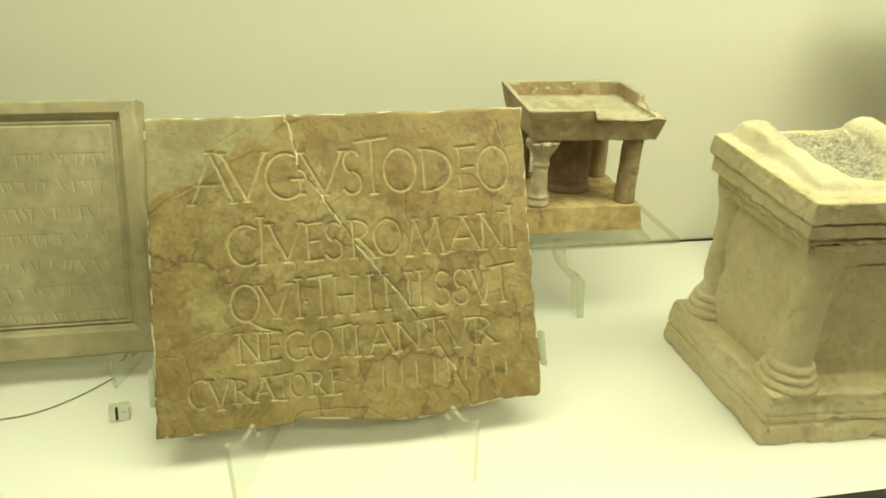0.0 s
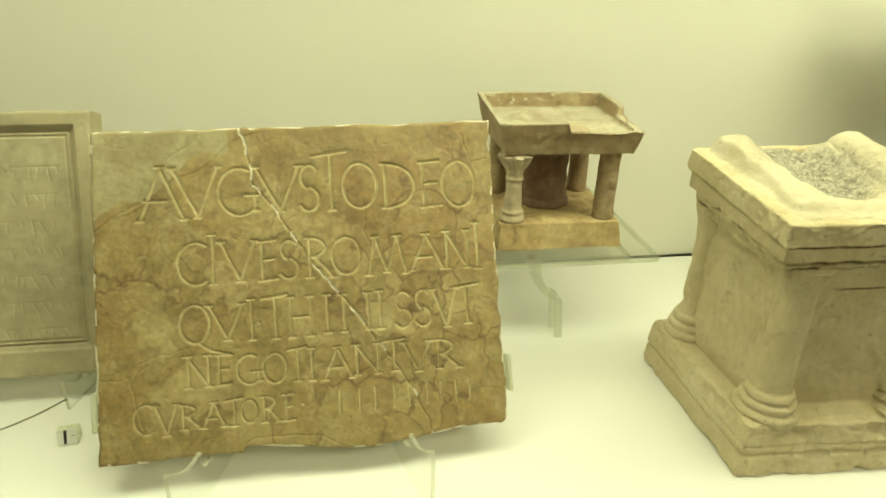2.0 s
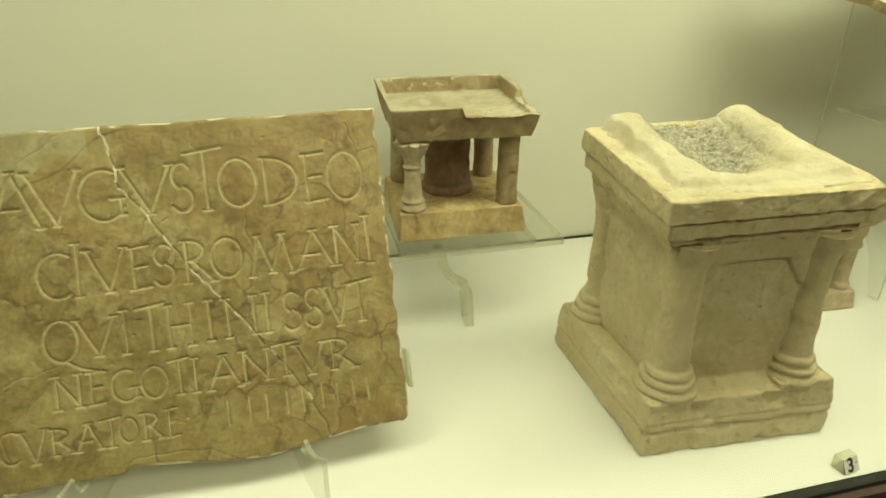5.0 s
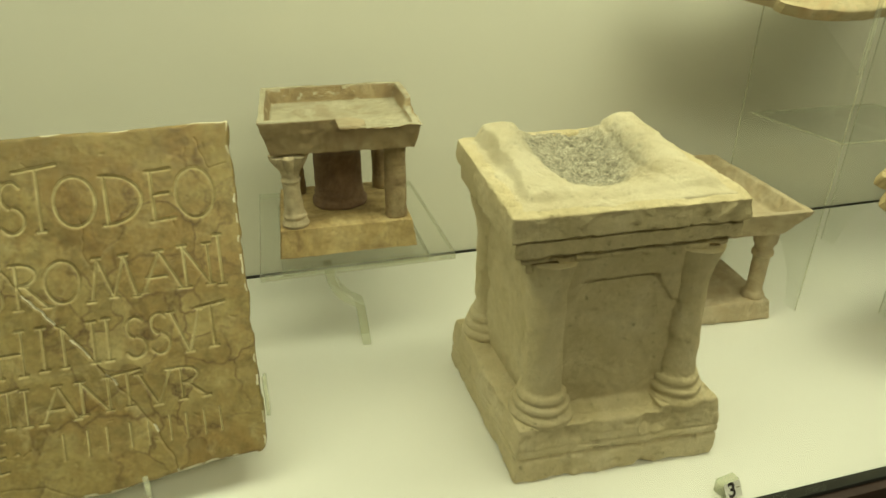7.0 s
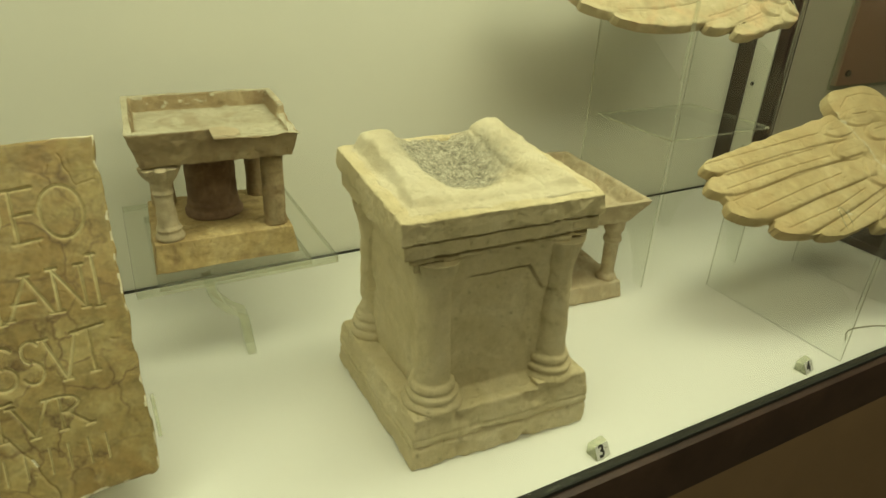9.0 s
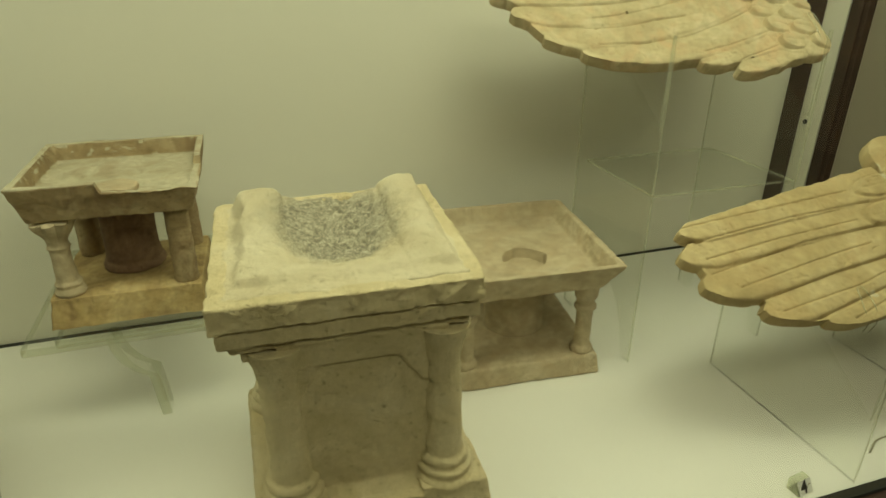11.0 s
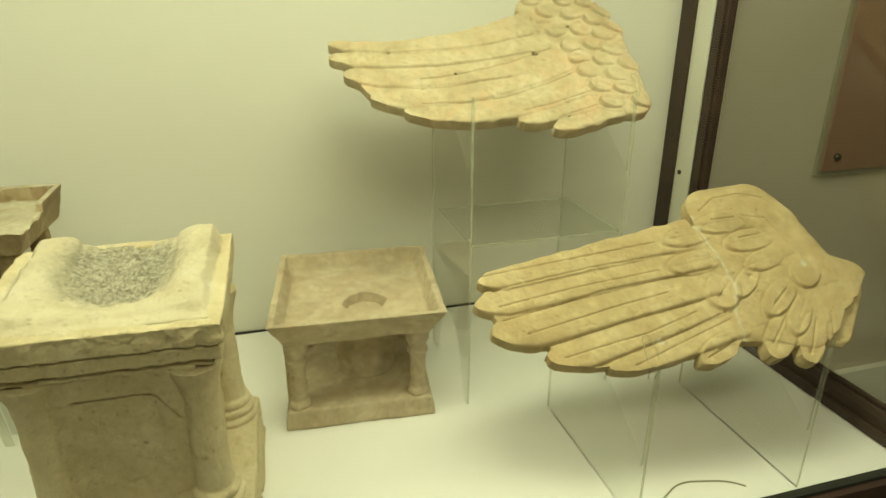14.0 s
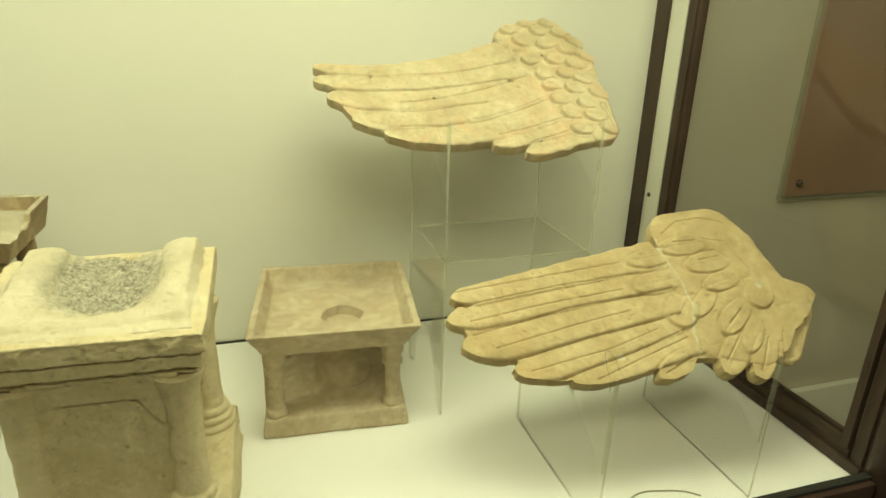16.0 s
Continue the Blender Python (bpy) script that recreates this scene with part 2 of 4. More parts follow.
def add_box(bm, x0, x1, y0, y1, z0, z1, bevel=0.0, top=None):
    """A box; top = (x0, x1, y0, y1) of its upper face where the sides slope."""
    a0, a1, b0, b1 = top or (x0, x1, y0, y1)
    v = [bm.verts.new(p) for p in ((x0, y0, z0), (x1, y0, z0), (x1, y1, z0), (x0, y1, z0), (a0, b0, z1), (a1, b0, z1), (a1, b1, z1), (a0, b1, z1))]
    f = [bm.faces.new([v[i] for i in q]) for q in ((3, 2, 1, 0), (4, 5, 6, 7), (0, 1, 5, 4), (1, 2, 6, 5), (2, 3, 7, 6), (3, 0, 4, 7))]
    if bevel:
        bmesh.ops.bevel(bm, geom=list({e for q in f for e in q.edges}), offset=bevel, segments=2, affect="EDGES", profile=0.6)
    return bm


def box(*a, bevel=0.0, top=None):
    return add_box(bmesh.new(), *a, bevel=bevel, top=top)


def add_lathe(bm, profile, cx=0.0, cy=0.0, n=28):
    """A turned solid: profile of (radius, height) from the bottom up."""
    rings = [[bm.verts.new((cx + r * math.cos(2 * math.pi * k / n), cy + r * math.sin(2 * math.pi * k / n), z)) for k in range(n)] for r, z in profile]
    for a, b in zip(rings, rings[1:]):
        for k in range(n):
            bm.faces.new((a[k], a[(k + 1) % n], b[(k + 1) % n], b[k]))
    bm.faces.new(rings[0][::-1])
    bm.faces.new(rings[-1])
    return bm


def lathe(profile, cx=0.0, cy=0.0, n=28):
    return add_lathe(bmesh.new(), profile, cx, cy, n)


def grain3(p, cell, seed):
    """Smooth random field over points, between -1 and 1."""
    q = p / cell
    i = np.floor(q).astype(np.int64)
    f = q - i
    f = f * f * (3 - 2 * f)
    out = np.zeros(len(p))
    for c in range(8):
        o = np.array((c & 1, c >> 1 & 1, c >> 2 & 1))
        k = (i + o) @ np.array((73856093, 19349663, 83492791)) + seed * 7919
        k = (k ^ (k >> 13)) * 1274126177 & 0x7FFFFFFF
        k = (k ^ (k >> 15)) * 668265263 & 0x7FFFFFFF
        w = np.prod(np.where(o, f, 1 - f), axis=1)
        out += w * ((k & 0xFFFF) / 32768.0 - 1)
    return out


def fbm(p, cell, seed, octaves=4):
    return sum(grain3(p, cell / 2 ** k, seed + k) * 0.5 ** k for k in range(octaves))


def worn(bm, voxel, soften, rough, chips, seed, warp=None):
    """A solid with rubbed edges, grainy faces and knocked-off bits; returns its mesh."""
    raw = bpy.data.meshes.new("raw")
    bmesh.ops.recalc_face_normals(bm, faces=bm.faces)
    bm.to_mesh(raw)
    bm.free()
    tmp = new("raw", raw)
    r = tmp.modifiers.new("remesh", "REMESH")
    r.mode, r.voxel_size = "VOXEL", voxel
    s = tmp.modifiers.new("soften", "SMOOTH")
    s.factor, s.iterations = 0.5, soften
    dg = bpy.context.evaluated_depsgraph_get()
    mesh = bpy.data.meshes.new_from_object(tmp.evaluated_get(dg))
    bpy.data.objects.remove(tmp)
    n = len(mesh.vertices)
    p, nor = np.zeros(n * 3), np.zeros(n * 3)
    mesh.vertices.foreach_get("co", p)
    mesh.vertices.foreach_get("normal", nor)
    p, nor = p.reshape(-1, 3), nor.reshape(-1, 3)
    d = rough * fbm(p, 0.012, seed, 3) + rough * 1.2 * grain3(p, 0.05, seed + 9) + rough * 0.6 * grain3(p, 0.005, seed + 5)
    bite = np.clip(fbm(p, 0.03, seed + 20, 3) - 0.55, 0, 1)
    p = p + nor * (d - chips * bite)[:, None]
    if warp is not None:
        p = warp(p)
    mesh.vertices.foreach_set("co", p.ravel())
    mesh.update()
    return mesh


def sheet(u, v, top, inside, thick, flat_back=True):
    """A plate over a grid: top heights where inside <= 0, the rim drawn to the outline, a back and edges. Returns mesh and the front's cells."""
    step = u[1, 0] - u[0, 0]
    gu, gv = np.gradient(inside, step)
    g = np.maximum(np.hypot(gu, gv), 0.3)
    keep = (inside[:-1, :-1] + inside[1:, :-1] + inside[:-1, 1:] + inside[1:, 1:]) < 0
    used = np.zeros(u.shape, bool)
    for a in (slice(None, -1), slice(1, None)):
        for b in (slice(None, -1), slice(1, None)):
            used[a, b] |= keep
    count = np.zeros(u.shape, int)
    for a in (slice(None, -1), slice(1, None)):
        for b in (slice(None, -1), slice(1, None)):
            count[a, b] += keep
    rim = used & (count < 4)
    move = np.where(rim, np.clip(inside / g, -step, step), 0)
    uu, vv = u - move * gu / g, v - move * gv / g
    index = np.full(u.shape, -1)
    index[used] = np.arange(used.sum())
    n = int(used.sum())
    front = np.stack((uu[used], vv[used], top[used]), 1)
    back = front.copy()
    back[:, 2] = -thick if flat_back else front[:, 2] - thick
    i, j = np.nonzero(keep)
    q = np.stack((index[i, j], index[i + 1, j], index[i + 1, j + 1], index[i, j + 1]), 1)
    edges = np.concatenate([q[:, [k, (k + 1) % 4]] for k in range(4)])
    key = np.sort(edges, 1)
    code = key[:, 0] * n + key[:, 1]
    _, first, times = np.unique(code, return_index=True, return_counts=True)
    lone = edges[first[times == 1]]
    side = np.stack((lone[:, 1], lone[:, 0], lone[:, 0] + n, lone[:, 1] + n), 1)
    mesh = bpy.data.meshes.new("sheet")
    mesh.from_pydata(np.concatenate((front, back)).tolist(), [], np.concatenate((q, q[:, ::-1] + n, side)).tolist())
    mesh.update()
    return mesh, (i, j)


def grid(u0, u1, v0, v1, step):
    return np.meshgrid(np.arange(u0, u1 + step / 2, step), np.arange(v0, v1 + step / 2, step), indexing="ij")


def axes(origin, u, n):
    """The pose with x along u and z along the normal n."""
    n, u = Vector(n).normalized(), Vector(u)
    u = (u - n * u.dot(n)).normalized()
    w = n.cross(u)
    return Matrix.Translation(origin) @ Matrix((u, w, n)).transposed().to_4x4()


def near(u, v, a, b):
    """Distance to the stroke from a to b, and the place along it."""
    dx, dy = b[0] - a[0], b[1] - a[1]
    s = np.clip(((u - a[0]) * dx + (v - a[1]) * dy) / max(dx * dx + dy * dy, 1e-12), 0, 1)
    return np.hypot(u - a[0] - s * dx, v - a[1] - s * dy), s


# ---- the room and the case ----
def structure(name, bm, material, label, category):
    return tagged(part(name, bm, material), label, category, kind="structure")


structure("floor", box(-4, 5, -3.5, 1.26, -0.1, 0.0), M_FLOOR, "dark brown museum floor", "floor")
structure("wall_north", box(-4, 5, 1.26, 1.4, 0.0, 2.8), M_ROOM, "cream plaster wall behind the showcase", "wall")
structure("wall_south", box(-4, 5, -3.6, -3.5, 0.0, 2.8), M_ROOM, "cream plaster wall of the room", "wall")
structure("wall_west", box(-4.1, -4, -3.5, 1.26, 0.0, 2.8), M_ROOM, "cream plaster wall of the room", "wall")
structure("wall_east", box(5, 5.1, -3.5, 1.26, 0.0, 2.8), M_ROOM, "cream plaster wall of the room", "wall")
structure("ceiling", box(-4, 5, -3.5, 1.26, 2.8, 2.9), M_ROOM, "plain cream ceiling of the room", "ceiling")
structure("baseboard", box(1.7, 5, 1.235, 1.258, 0.0, 0.46, bevel=0.004), M_WALL, "pale painted dado board along the wall", "baseboard")

DECK = 0.85
structure("case_back", box(-1.6, 1.6, 1.222, 1.256, DECK - 0.02, 2.0), M_WALL, "white painted back panel of the showcase", "wall")
structure("case_deck", box(-1.6, 1.602, 0.552, 1.2155, DECK - 0.03, DECK, bevel=0.001), M_DECK, "white matt deck of the showcase", "shelf")
# added dark strip: its colour stands for the shade in the open gap
structure("gap_shade_strip", box(-1.6, 1.596, 1.2165, 1.2215, DECK - 0.02, DECK + 0.0022), M_SEAL_GAP, "thin dark strip standing in for the shaded gap between deck and back panel", "trim")
structure("case_top", box(-1.62, 1.64, 0.52, 1.256, 2.0, 2.1), M_WALL, "white top of the showcase", "ceiling")
structure("case_side", box(-1.64, -1.602, 0.52, 1.256, DECK - 0.02, 2.0), M_WALL, "white end panel of the showcase", "wall")
structure("case_return", box(1.603, 1.625, 1.128, 1.215, DECK + 0.002, 2.0), M_WALL, "narrow white upright panel with a screw hole", "trim")
structure("corner_strip", box(1.5965, 1.6025, 1.178, 1.2215, DECK + 0.002, 2.0, bevel=0.001), M_FRAME, "dark brown strip in the corner of the showcase", "trim")
structure("cabinet_front", box(-1.62, 1.66, 0.533, 0.55, 0.0, 0.776), M_CABINET, "brown panel below the showcase", "cabinet")
structure("cabinet_side", box(1.64, 1.66, 0.552, 1.256, 0.0, 0.80), M_CABINET, "brown end panel below the showcase", "cabinet")
structure("window_1", box(-1.6, 1.597, 0.5405, 0.5465, 0.8682, 1.998), M_GLASS, "clear front glass of the showcase", "window").visible_shadow = False
structure("window_2", box(1.616, 1.6195, 0.5965, 1.0815, 0.883, 1.998), M_GLASS, "clear end glass of the showcase", "window").visible_shadow = False

rail = thing("front_rail", pose(0, 0, 0), "dark brown lacquered wooden rail along the case front", "trim", kind="structure")
part("rail", box(-1.62, 1.604, 0.529, 0.5515, 0.778, 0.862, bevel=0.003), M_FRAME, rail)
part("seal", box(-1.62, 1.604, 0.5385, 0.5505, 0.8625, 0.868, bevel=0.001), M_SEAL_GAP, rail, "dark rubber seal under the glass")
end = thing("end_frame", pose(0, 0, 0), "dark brown moulded wooden frame of the end glass", "trim", kind="structure")
part("bottom_rail", box(1.606, 1.645, 0.583, 1.126, 0.80, 0.882, bevel=0.003), M_FRAME, end)
part("inner_bead", box(1.603, 1.615, 0.5965, 1.0815, 0.8825, 0.898, bevel=0.004), M_FRAME, end)
part("lower_bead", box(1.5985, 1.6055, 0.556, 1.126, 0.8505, 0.868, bevel=0.002), M_FRAME, end)
part("upper_bead", box(1.609, 1.6155, 0.5965, 1.0815, 0.8985, 0.906, bevel=0.002), M_FRAME, end)
part("back_post", box(1.603, 1.621, 1.088, 1.126, 0.883, 2.0, bevel=0.003), M_FRAME, end)
part("post_bead", box(1.598, 1.6025, 1.096, 1.112, 0.883, 2.0, bevel=0.002), M_FRAME, end)
part("front_post", box(1.606, 1.66, 0.522, 0.581, 0.778, 2.0, bevel=0.006), M_FRAME, end)
part("front_bead", box(1.598, 1.612, 0.582, 0.596, 0.883, 2.0, bevel=0.003), M_FRAME, end)
part("post_groove_bead", box(1.6, 1.6055, 0.556, 0.566, 0.870, 2.0, bevel=0.002), M_FRAME, end)
screw_hole = part("screw_hole", lathe([(0.005, 0), (0.005, 0.0015), (0.003, 0.002)], n=16), M_INK)
screw_hole.matrix_world = pose(1.603, 1.163, 1.129, 0, -90, 0)
tagged(screw_hole, "small dark screw hole in the white upright", "screw", kind="structure")

poster = thing("wall_panel", pose(2.068, 1.25, 1.078), "rosy brown wall panel held by metal screws", "panel")
part("board", box(0, 0.9, -0.012, 0.006, 0, 0.9, bevel=0.002), M_POSTER, poster)
part("rim", box(-0.008, 0.908, -0.006, 0.0075, -0.012, 0.9, bevel=0.001), M_EDGE, poster, "clear edge of the cover sheet")
part("screw", lathe([(0.009, 0), (0.009, 0.006), (0.006, 0.009)], n=18), M_METAL, poster, "round metal screw head").matrix_basis = pose(0.035, -0.012, 0.035, 90, 0, 0)


# ---- carved letters ----
def arc(cx, cy, rx, ry, a0, a1, n=14):
    """A bent stroke: the arc of an ellipse from a0 to a1 degrees."""
    return [(cx + rx * math.cos(radians(a0 + (a1 - a0) * k / n)), cy + ry * math.sin(radians(a0 + (a1 - a0) * k / n))) for k in range(n + 1)]


STEM = [(0.5, 0), (0.5, 1)]
GLYPH = {
    "A": [[(0, 0), (0.5, 1)], [(0.48, 1), (1, 0)], [(0.12, 0.36), (0.62, 0.36)]],
    "C": [arc(0.62, 0.5, 0.6, 0.5, 55, 305)],
    "D": [[(0.08, 0), (0.08, 1)], arc(0.08, 0.5, 0.9, 0.5, 90, -90)],
    "E": [[(0.2, 0), (0.2, 1)], [(0.2, 1), (1, 1.03)], [(0.2, 0.52), (0.85, 0.54)], [(0.2, 0), (1, 0.03)]],
    "G": [arc(0.58, 0.5, 0.56, 0.5, 60, 330), [(1.0, 0.1), (1.0, 0.42)], [(0.75, 0.42), (1.05, 0.42)]],
    "H": [[(0.12, 0), (0.12, 1)], [(0.88, 0), (0.88, 1)], [(0.12, 0.5), (0.88, 0.5)]],
    "I": [STEM],
    "M": [[(0, 0), (0.2, 1)], [(0.2, 1), (0.5, 0.05)], [(0.5, 0.05), (0.8, 1)], [(0.8, 1), (1, 0)]],
    "N": [[(0.12, 0), (0.12, 1)], [(0.08, 1), (0.9, 0)], [(0.9, 0), (0.9, 1)]],
    "O": [arc(0.5, 0.5, 0.5, 0.5, 0, 360, 24)],
    "Q": [arc(0.5, 0.5, 0.5, 0.5, 0, 360, 24), [(0.55, 0.02), (1.0, -0.22), (1.7, -0.38)]],
    "R": [[(0.1, 0), (0.1, 1)], arc(0.1, 0.76, 0.66, 0.24, 90, -90), [(0.35, 0.5), (1.05, -0.02)]],
    "S": [arc(0.52, 0.74, 0.4, 0.26, 35, 250), arc(0.46, 0.25, 0.46, 0.26, 75, -150)],
    "T": [STEM, [(0, 0.97), (1, 1.04)]],
    "V": [[(0, 1), (0.55, 0)], [(0.55, 0), (1.02, 1)]],
    ".": [[(0.45, 0.5), (0.55, 0.5)]],
    "|": [STEM],
}


def carve(u, v, depth, strokes, width, deep, foot=0.0):
    """Cuts V grooves along the strokes into the depth field; foot: length of the short strokes at the ends of straight ones."""
    todo = list(strokes)
    for s in strokes:
        if foot and len(s) == 2 and abs(s[0][1] - s[1][1]) > foot * 3:
            for x, y in s:
                todo.append([(x - foot, y), (x + foot, y)])
    for s in todo:
        for a, b in zip(s, s[1:]):
            lo = np.minimum(a, b) - 2 * width
            hi = np.maximum(a, b) + 2 * width
            i0, i1 = np.searchsorted(u[:, 0], (lo[0], hi[0]))
            j0, j1 = np.searchsorted(v[0], (lo[1], hi[1]))
            w = (slice(i0, i1), slice(j0, j1))
            if depth[w].size:
                d, _ = near(u[w], v[w], a, b)
                depth[w] = np.maximum(depth[w], deep * np.clip(1 - d / width, 0, 1))


def write(u, v, depth, row, width, deep):
    """A row of (letter, left, right, foot, head)."""
    for c, a, b, lo, hi in row:
        if b - a < 0.004:
            a, b = a - 0.006, b + 0.006
        hi = hi if hi > lo + 0.004 else lo + 0.008
        strokes = [[(a + (b - a) * x, lo + (hi - lo) * y) for x, y in s] for s in GLYPH[c]]
        carve(u, v, depth, strokes, width, deep, 0.0035 if c not in ".|" else 0.0)


def jagged(points, amount, seed, n=7):
    """A broken line through the points, with small zigzags."""
    rnd = random.Random(seed)
    out = []
    for a, b in zip(points, points[1:]):
        for k in range(n):
            s = k / n
            out.append((a[0] + (b[0] - a[0]) * s + rnd.uniform(-amount, amount), a[1] + (b[1] - a[1]) * s + rnd.uniform(-amount, amount)))
    return out + [points[-1]]


# ---- the inscribed slab ----
def inscribed_slab():
    ob_pose = axes((-0.2407, 0.7082, 0.8949), (0.9996, 0.0271, 0.0073), (0.0202, -0.8758, 0.4823))
    u, v = grid(-0.004, 0.458, -0.014, 0.372, 0.00085)
    p = np.stack((u.ravel(), v.ravel(), 0 * u.ravel()), 1)
    rag = (fbm(p, 0.02, 3, 4) * 0.0013).reshape(u.shape)
    lower = -0.001 - 0.010 * np.exp(-((u - 0.29) / 0.06) ** 2) + 0.012 * np.exp(-((u - 0.152) / 0.035) ** 2) * 0.4
    lower = np.where(u < 0.15, -0.001, lower)
    left = 0.0005 + 0.005 * np.clip(v / 0.36, 0, 1)
    right = 0.451 + 0.004 * np.clip(v / 0.36, 0, 1) - 0.0022 * np.clip(grain3(p, 0.012, 31).reshape(u.shape), 0, 1)
    outline = np.maximum.reduce([left - u, u - right, lower - v, v - 0.361]) + rag
    rnd = 0.010
    qx, qy = u - (0.451 - rnd), -(v - (-0.001 + rnd))
    outline = np.where((qx > 0) & (qy > 0), np.hypot(qx, qy) - rnd, outline)
    depth = np.zeros(u.shape)
    rows = (
        (("A", 0.054, 0.100, 0.260, 0.319), ("V", 0.089, 0.137, 0.261, 0.317), ("G", 0.137, 0.177, 0.261, 0.315), ("V", 0.179, 0.226, 0.264, 0.315), ("S", 0.226, 0.250, 0.263, 0.315),
         ("T", 0.243, 0.282, 0.262, 0.327), ("O", 0.276, 0.315, 0.263, 0.315), ("D", 0.322, 0.360, 0.261, 0.313), ("E", 0.365, 0.390, 0.260, 0.313), ("O", 0.393, 0.432, 0.259, 0.313)),
        (("C", 0.090, 0.122, 0.186, 0.233), ("I", 0.128, 0.128, 0.186, 0.241), ("V", 0.137, 0.173, 0.187, 0.232), ("E", 0.177, 0.197, 0.186, 0.230), ("S", 0.200, 0.222, 0.187, 0.230),
         ("R", 0.231, 0.258, 0.186, 0.231), ("O", 0.259, 0.291, 0.187, 0.230), ("M", 0.300, 0.343, 0.184, 0.228), ("A", 0.350, 0.388, 0.186, 0.228), ("N", 0.389, 0.420, 0.186, 0.230), ("I", 0.429, 0.429, 0.184, 0.238)),
        (("Q", 0.090, 0.121, 0.122, 0.164), ("V", 0.121, 0.156, 0.123, 0.162), ("I", 0.166, 0.166, 0.121, 0.166), (".", 0.174, 0.174, 0.136, 0.142), ("T", 0.178, 0.206, 0.120, 0.167), ("H", 0.206, 0.234, 0.120, 0.165),
         ("I", 0.250, 0.250, 0.122, 0.165), ("N", 0.264, 0.300, 0.122, 0.164), ("I", 0.310, 0.310, 0.122, 0.165), ("S", 0.326, 0.347, 0.121, 0.162), ("S", 0.350, 0.370, 0.121, 0.163), ("V", 0.372, 0.400, 0.118, 0.162), ("T", 0.398, 0.427, 0.120, 0.164)),
        (("N", 0.093, 0.120, 0.074, 0.108), ("E", 0.126, 0.140, 0.074, 0.107), ("G", 0.147, 0.171, 0.072, 0.105), ("O", 0.176, 0.201, 0.071, 0.104), ("T", 0.203, 0.224, 0.071, 0.107), ("I", 0.229, 0.229, 0.070, 0.106),
         ("A", 0.243, 0.274, 0.069, 0.105), ("N", 0.276, 0.307, 0.071, 0.105), ("T", 0.310, 0.336, 0.072, 0.107), ("V", 0.334, 0.364, 0.069, 0.103), ("R", 0.372, 0.397, 0.070, 0.103)),
        (("C", 0.038, 0.058, 0.028, 0.060), ("V", 0.060, 0.082, 0.025, 0.058), ("R", 0.087, 0.106, 0.030, 0.056), ("A", 0.110, 0.132, 0.029, 0.056), ("T", 0.133, 0.151, 0.028, 0.057), ("O", 0.150, 0.167, 0.030, 0.055), ("R", 0.173, 0.190, 0.029, 0.057),
         ("E", 0.196, 0.207, 0.028, 0.057), (".", 0.217, 0.217, 0.042, 0.048)),
    )
    for row, width in zip(rows, (0.0027, 0.0025, 0.0024, 0.0022, 0.0020)):
        write(u, v, depth, row, width, 0.0024)
    # the worn end of the last row: plain upright bars
    bars = [("|", x, x, 0.030, 0.055) for x in (0.258, 0.280, 0.298, 0.320, 0.337, 0.358, 0.374, 0.392, 0.408)]
    write(u, v, depth, bars, 0.0019, 0.0018)
    crack = jagged([(0.160, 0.365), (0.170, 0.339), (0.176, 0.295), (0.202, 0.260), (0.218, 0.232), (0.248, 0.186), (0.279, 0.146), (0.316, 0.092), (0.341, 0.052), (0.358, 0.010), (0.362, -0.012)], 0.0012, 5)
    scar = np.zeros(u.shape)
    carve(u, v, scar, [crack], 0.0017, 0.0016)
    flake = jagged([(-0.004, 0.246), (0.028, 0.266), (0.058, 0.280), (0.080, 0.322), (0.115, 0.347), (0.142, 0.368)], 0.002, 8)
    fine = np.zeros(u.shape)
    for line, w in ((flake, 0.0013), (jagged([(0.0, 0.091), (0.028, 0.088), (0.047, 0.106), (0.10, 0.118)], 0.002, 9), 0.0011), (jagged([(0.048, 0.106), (0.036, 0.08), (0.05, 0.03)], 0.0015, 11), 0.0011),
                    (jagged([(0.30, 0.26), (0.298, 0.235), (0.305, 0.215)], 0.0015, 12), 0.0015), (jagged([(0.42, 0.345), (0.43, 0.31), (0.448, 0.315)], 0.0015, 13), 0.0012), (jagged([(0.143, -0.004), (0.16, 0.012), (0.20, 0.012), (0.235, 0.008), (0.26, -0.006)], 0.0012, 14), 0.0014)):
        carve(u, v, fine, [line], w, 0.0009)
    rnd_ = random.Random(4)
    for k in range(70):
        x, y = rnd_.uniform(0.01, 0.44), rnd_.uniform(0.01, 0.35)
        a, l = rnd_.uniform(0, 3.1), rnd_.uniform(0.001, 0.007)
        carve(u, v, fine, [[(x, y), (x + l * math.cos(a), y + l * math.sin(a))]], rnd_.uniform(0.0009, 0.0018), rnd_.uniform(0.0004, 0.0012))
    # the flaked field above the old break lies a little higher
    upper = np.clip((0.246 + 0.62 * u + 0.004 * np.sin(u * 90) - v) / 0.002, 0, 1)
    skin = fbm(p, 0.05, 40, 5).reshape(u.shape) * 0.0009 + grain3(p, 0.0035, 44).reshape(u.shape) * 0.00018
    edge = np.clip(1 + outline / 0.004, 0, 1) ** 2 * 0.0022
    soft = 1 - 0.35 * np.clip(fbm(p, 0.06, 60, 3).reshape(u.shape), 0, 1)
    top = skin - 0.0008 * upper - depth * soft - scar - fine - edge
    mesh, (i, j) = sheet(u, v, top, outline, 0.030)
    mesh.materials.append(M_SLAB)
    mesh.materials.append(M_BREAK)
    mesh.materials.append(M_CUT)
    mesh.materials.append(M_FIELD)
    ob = finish("inscribed_slab", mesh, M_SLAB, sharp=60)
